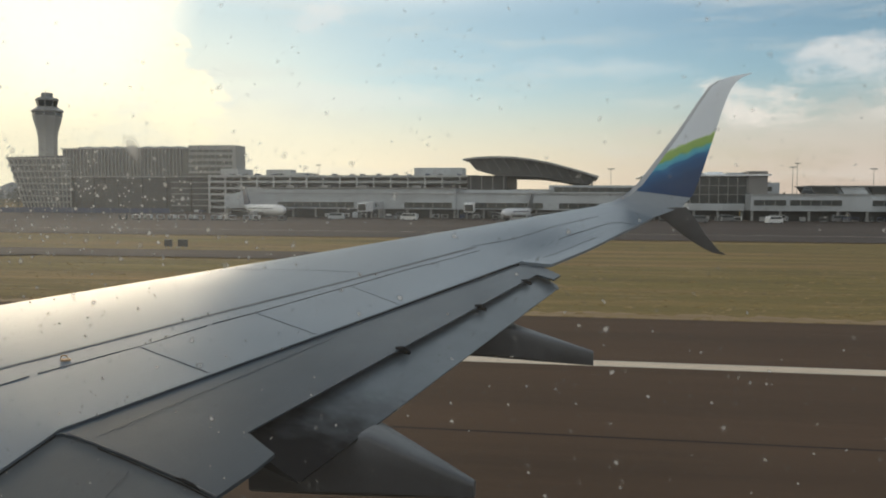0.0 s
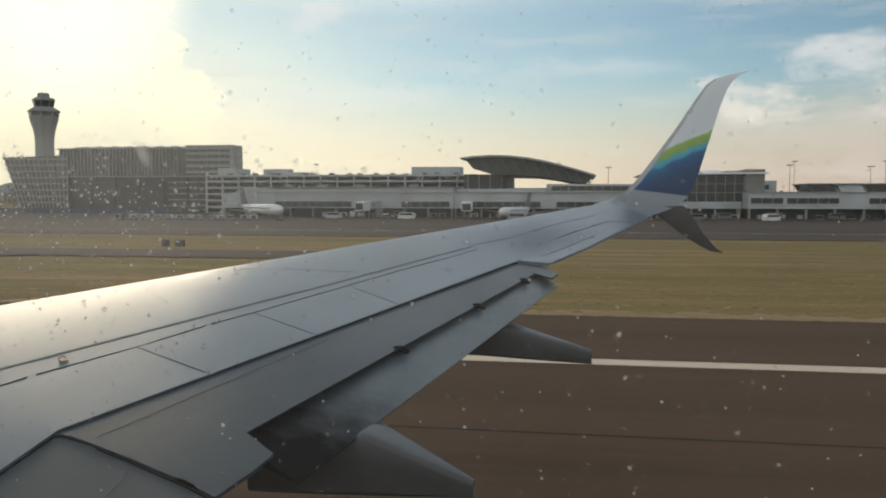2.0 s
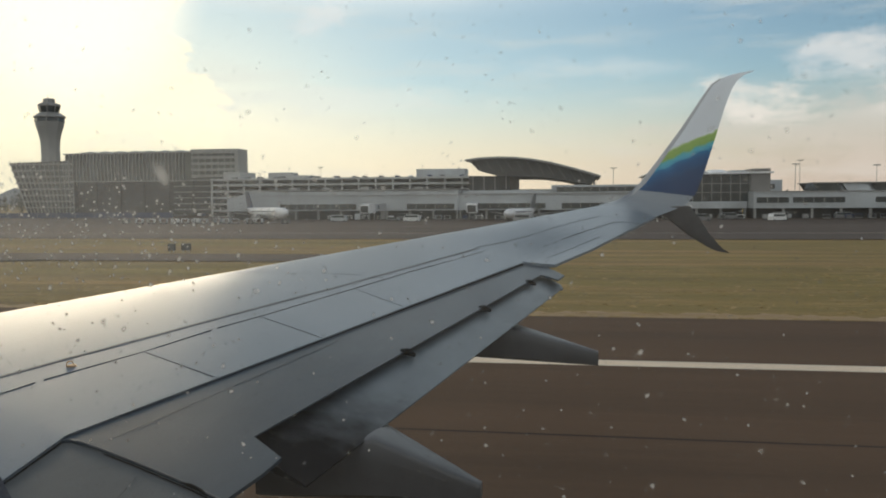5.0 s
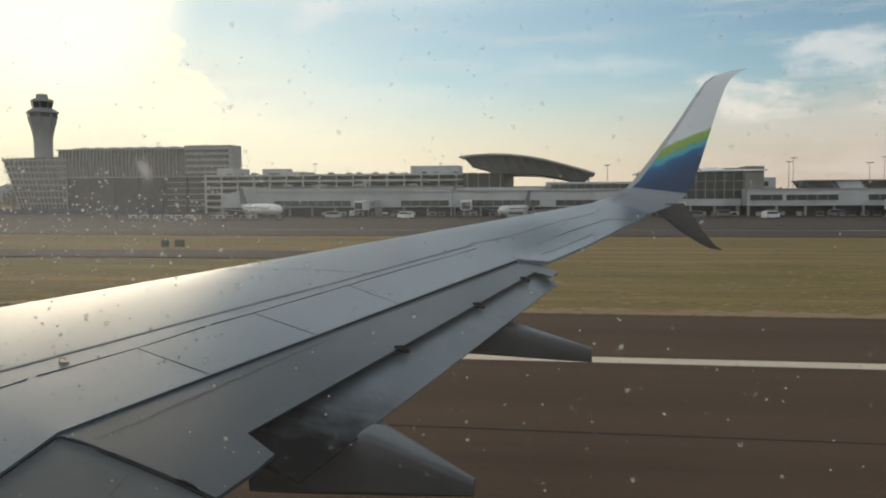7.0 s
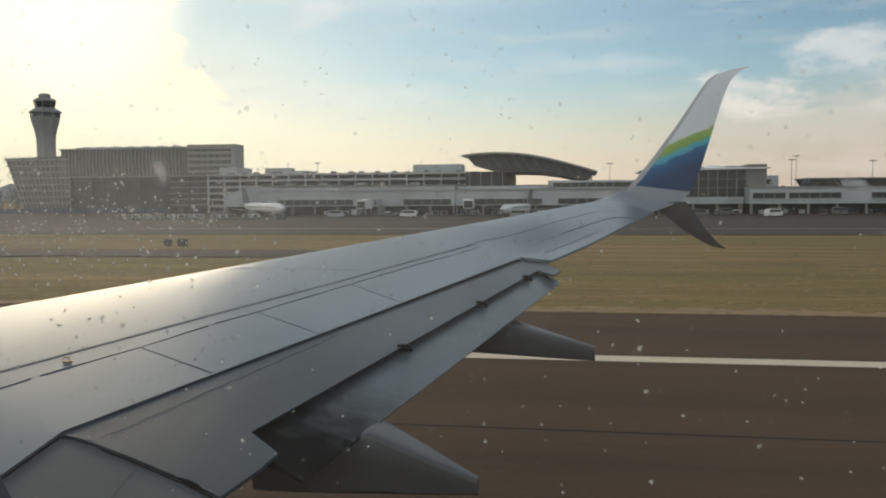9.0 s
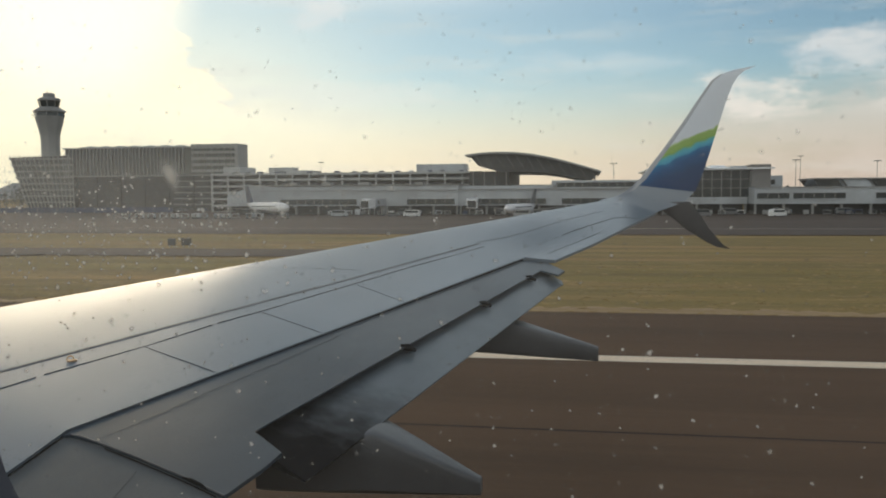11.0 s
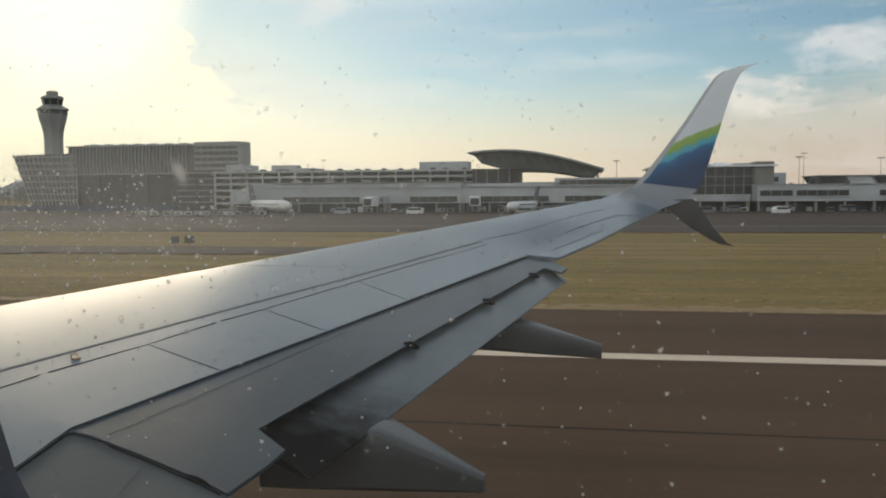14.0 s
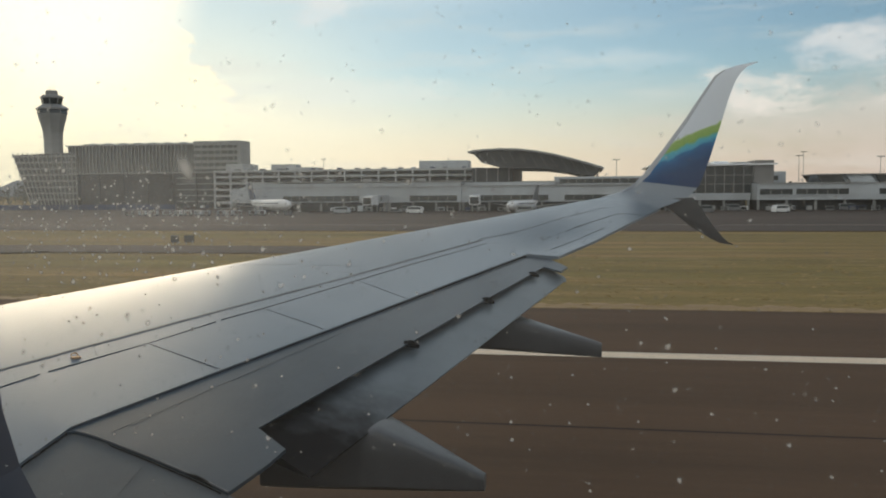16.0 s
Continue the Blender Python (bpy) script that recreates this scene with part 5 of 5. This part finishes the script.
link(add("ShaderNodeNewGeometry").outputs["Random Per Island"], shades.inputs[0])
link(shades.outputs[0], TUFT.node_tree.nodes["Principled BSDF"].inputs["Base Color"])


def tufts(name, count, seed, label, where):
    rng = random.Random(seed)
    verts, faces = [], []
    for i in range(count):
        x, y, size = where(rng)
        z = ground_z(y) - 0.07
        n = 5
        base = len(verts)
        for k in range(n):
            a = 2 * math.pi * k / n + rng.random()
            r = size * rng.uniform(0.6, 1.2)
            verts.append((x + r * 3 * math.cos(a), y + r * math.sin(a), z))
        for k in range(n):
            a = 2 * math.pi * k / n + rng.random()
            r = size * rng.uniform(0.1, 0.55)
            verts.append((x + r * 3 * math.cos(a), y + r * math.sin(a), z + 0.02 + size * rng.uniform(0.1, 0.4)))
        for k in range(n):
            j = (k + 1) % n
            faces += [(base + k, base + j, base + n + j), (base + k, base + n + j, base + n + k)]
        faces.append(tuple(base + n + k for k in range(n)))
    me = bpy.data.meshes.new(name)
    me.from_pydata(verts, [], faces)
    me.materials.append(TUFT)
    tagged(new(name, me), label, "grass", kind="stuff")


VERGE = material("dry verge", (0.40, 0.285, 0.165), 0.95, 0, 0.25, 1.2, (0.08, 1, 1), 5, second=(0.29, 0.195, 0.095), spec=0.1)
bm = bmesh.new()
edge = random.Random(12)
rows = []
for k in range(241):
    x = -36 + 0.27 * k
    wave = 0.25 * math.sin(x * 0.31) + 0.15 * math.sin(x * 0.93 + 1.3)
    rows.append((bm.verts.new((x, 31.0, -0.045)), bm.verts.new((x, 32.6 + wave * 0.6 + edge.uniform(-0.45, 0.45), -0.05))))
for (a, b), (c, d) in zip(rows, rows[1:]):
    bm.faces.new((a, c, d, b))
setting("verge", bm, VERGE, "pale dry verge between runway and grass", "verge")


def field(rng):
    y = 31.3 + 27 * rng.random() ** 1.3
    while True:
        x = rng.uniform(-0.62 * y - 6, 0.42 * y + 8)
        if not (-112 < x < -40 and y < 58) or y < 0:
            return x, y, 0.036 * math.exp(rng.gauss(0, 0.5))


tufts("grass_tufts", 3200, 3, "loose tufts of dry mown grass on the airfield", field)
tufts("turf_edge", 1500, 4, "ragged pale turf edge along the runway shoulder", lambda rng: (rng.uniform(-32, 26), 30.98 + abs(rng.gauss(0, 0.22)), rng.uniform(0.04, 0.11)))

# painted touchdown bars farther back along the runway
for y0 in (11.0, 14.3):
    bm = bmesh.new()
    strip(bm, 10.5, 33.4, y0, y0 + 1.83, 0.006)
    setting("touchdown_bar", bm, LINE, "broad worn white touchdown zone bar", "road marking")
for y0 in (11.0, 14.3, 17.7):
    bm = bmesh.new()
    strip(bm, 275, 298, y0, y0 + 1.83, 0.006)
    setting("touchdown_bar", bm, LINE, "broad worn white touchdown zone bar", "road marking")
for y0 in (15.2, 7.6):
    bm = bmesh.new()
    strip(bm, -600, 600, y0, y0 + 0.10, 0.004)
    setting("pavement_joint", bm, TAR, "dark tar-filled joint along the runway", "pavement joint")


def painted_curve(points, width, label, paint=YELLOW, lift=0.022):
    bm = bmesh.new()
    rows = []
    for i, (x, y) in enumerate(points):
        d = Vector(points[min(i + 1, len(points) - 1)]) - Vector(points[max(i - 1, 0)])
        n = Vector((-d.y, d.x)).normalized() * width / 2
        rows.append((bm.verts.new((x - n.x, y - n.y, ground_z(y) + lift)), bm.verts.new((x + n.x, y + n.y, ground_z(y) + lift))))
    for (a, b), (c, d) in zip(rows, rows[1:]):
        bm.faces.new((a, b, d, c))
    setting("taxiway_line", bm, paint, label, "road marking")


for off in (0.0, 0.35):
    painted_curve([(-58 - (13 + off) * math.sin(a), 37.5 + (9.5 + off) * math.cos(a)) for a in (math.pi * k / 20 for k in range(21))], 0.15, "curved yellow taxiway lead-off line")
painted_curve([(-400 + 20 * k, 178) for k in range(41)], 0.45, "thin worn pale line along the apron edge", LINE, 0.06)
painted_curve([(-700 + 20 * k, 64.3) for k in range(33)], 0.18, "yellow taxiway centre line")

# ---- distance ----
TREE = material("far dark conifers", (0.030, 0.036, 0.022), 0.9, 0, 0.3, 0.05, second=(0.045, 0.045, 0.03))
# distance haze is mixed into the hills' pale base colour
HILL = material("far hills with painted haze", (0.20, 0.22, 0.23), 1.0, 0, 0.08, 0.004, second=(0.17, 0.19, 0.20))


def woods(name, count, x0, x1, y0, y1, seed, label):
    """Many conifers and rounded trees far off: ragged tiers of small tilted leaf cards round each stem."""
    r = random.Random(seed)
    verts, faces = [], []
    for _ in range(count):
        x, y = r.uniform(x0, x1), r.uniform(y0, y1)
        tall = r.uniform(7, 15) * (1.35 if r.random() < 0.15 else 1)
        conifer = r.random() < 0.6
        base = len(verts)
        for a in (0, 2.1, 4.2):
            verts.append((x + 0.3 * math.cos(a), y + 0.3 * math.sin(a), GZ))
        verts.append((x, y, GZ + tall * 0.8))
        faces += [(base, base + 1, base + 3), (base + 1, base + 2, base + 3), (base + 2, base, base + 3)]
        for k in range(46):
            h = r.random() ** 0.8
            spread = (1 - h) * tall * 0.24 + 0.3 if conifer else tall * 0.34 * math.sqrt(max(0.02, 1 - (2 * h - 0.9) ** 2))
            a = r.uniform(0, 6.283)
            d = spread * math.sqrt(r.random())
            px, py, pz = x + d * math.cos(a), y + d * math.sin(a), GZ + tall * (0.12 + 0.88 * h)
            e = tall * r.uniform(0.05, 0.11)
            i = len(verts)
            for q in range(3):
                verts.append((px + e * r.uniform(-1, 1), py + e * r.uniform(-1, 1), pz + e * r.uniform(-0.9, 0.9)))
            faces.append((i, i + 1, i + 2))
    me = bpy.data.meshes.new(name)
    me.from_pydata(verts, [], faces)
    me.materials.append(TREE)
    tagged(new(name, me), label, "trees", kind="stuff")


woods("tree_belt", 420, -1100, -330, 520, 760, 5, "dark belt of conifers and bare trees beyond the airfield")
woods("far_woods", 700, -1700, 900, 800, 1200, 6, "low dark woods along the horizon")


def ridge(name, y, x0, x1, tall, seed, label):
    r = random.Random(seed)
    ph = [r.uniform(0, 6.28) for _ in range(4)]
    n = 90
    bm = bmesh.new()
    rings = []
    for k in range(n + 1):
        f = k / n
        x = x0 + (x1 - x0) * f
        h = tall * (0.55 + 0.25 * math.sin(f * 9 + ph[0]) + 0.14 * math.sin(f * 23 + ph[1]) + 0.06 * math.sin(f * 61 + ph[2]))
        rings.append([(x, y - 300, GZ - 1), (x, y, GZ + max(h, 2)), (x, y + 300, GZ - 1)])
    loft(bm, rings, cap=False, closed=False)
    setting(name, bm, HILL, label, "hills", smooth=True)


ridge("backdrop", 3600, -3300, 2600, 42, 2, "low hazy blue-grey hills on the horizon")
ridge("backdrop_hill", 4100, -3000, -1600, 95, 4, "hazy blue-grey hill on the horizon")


def hangar(x, y, wide, deep, tall, mat, label):
    b = thing("hangar", (x, y, GZ), label, "hangar", "far hangars")
    bm = bmesh.new()
    prism(bm, [(-wide / 2, 0), (wide / 2, 0), (wide / 2, tall * 0.75), (wide / 4, tall * 0.94), (0, tall), (-wide / 4, tall * 0.94), (-wide / 2, tall * 0.75)], 0, deep)
    local("shell", bm, mat, b)
    bm = bmesh.new()
    box(bm, -wide * 0.4, wide * 0.4, -0.2, 0.1, 0, tall * 0.65)
    local("door", bm, STEEL, b)


hangar(-560, 560, 70, 40, 12, CLAD, "low pale hangar with a curved roof")
hangar(-720, 600, 50, 40, 10, CLAD, "low pale hangar with a curved roof")
hangar(-440, 500, 40, 25, 7, CONCRETE, "low grey shed with a curved roof")
b = thing("perimeter_fence", (-380, 300, GZ), "dark mesh perimeter fence with posts", "fence")
for k in range(46):
    bar("fence_panel", b, (-650 + 10 * k, -650 + 10 * k + 9.8, 372, 372.12, GZ, GZ + 2.4), CAR_BLUE)
for k in range(47):
    bar("post", b, (-650.15 + 10 * k, -650.05 + 10 * k, 371.9, 372.15, GZ, GZ + 2.6), STEEL)
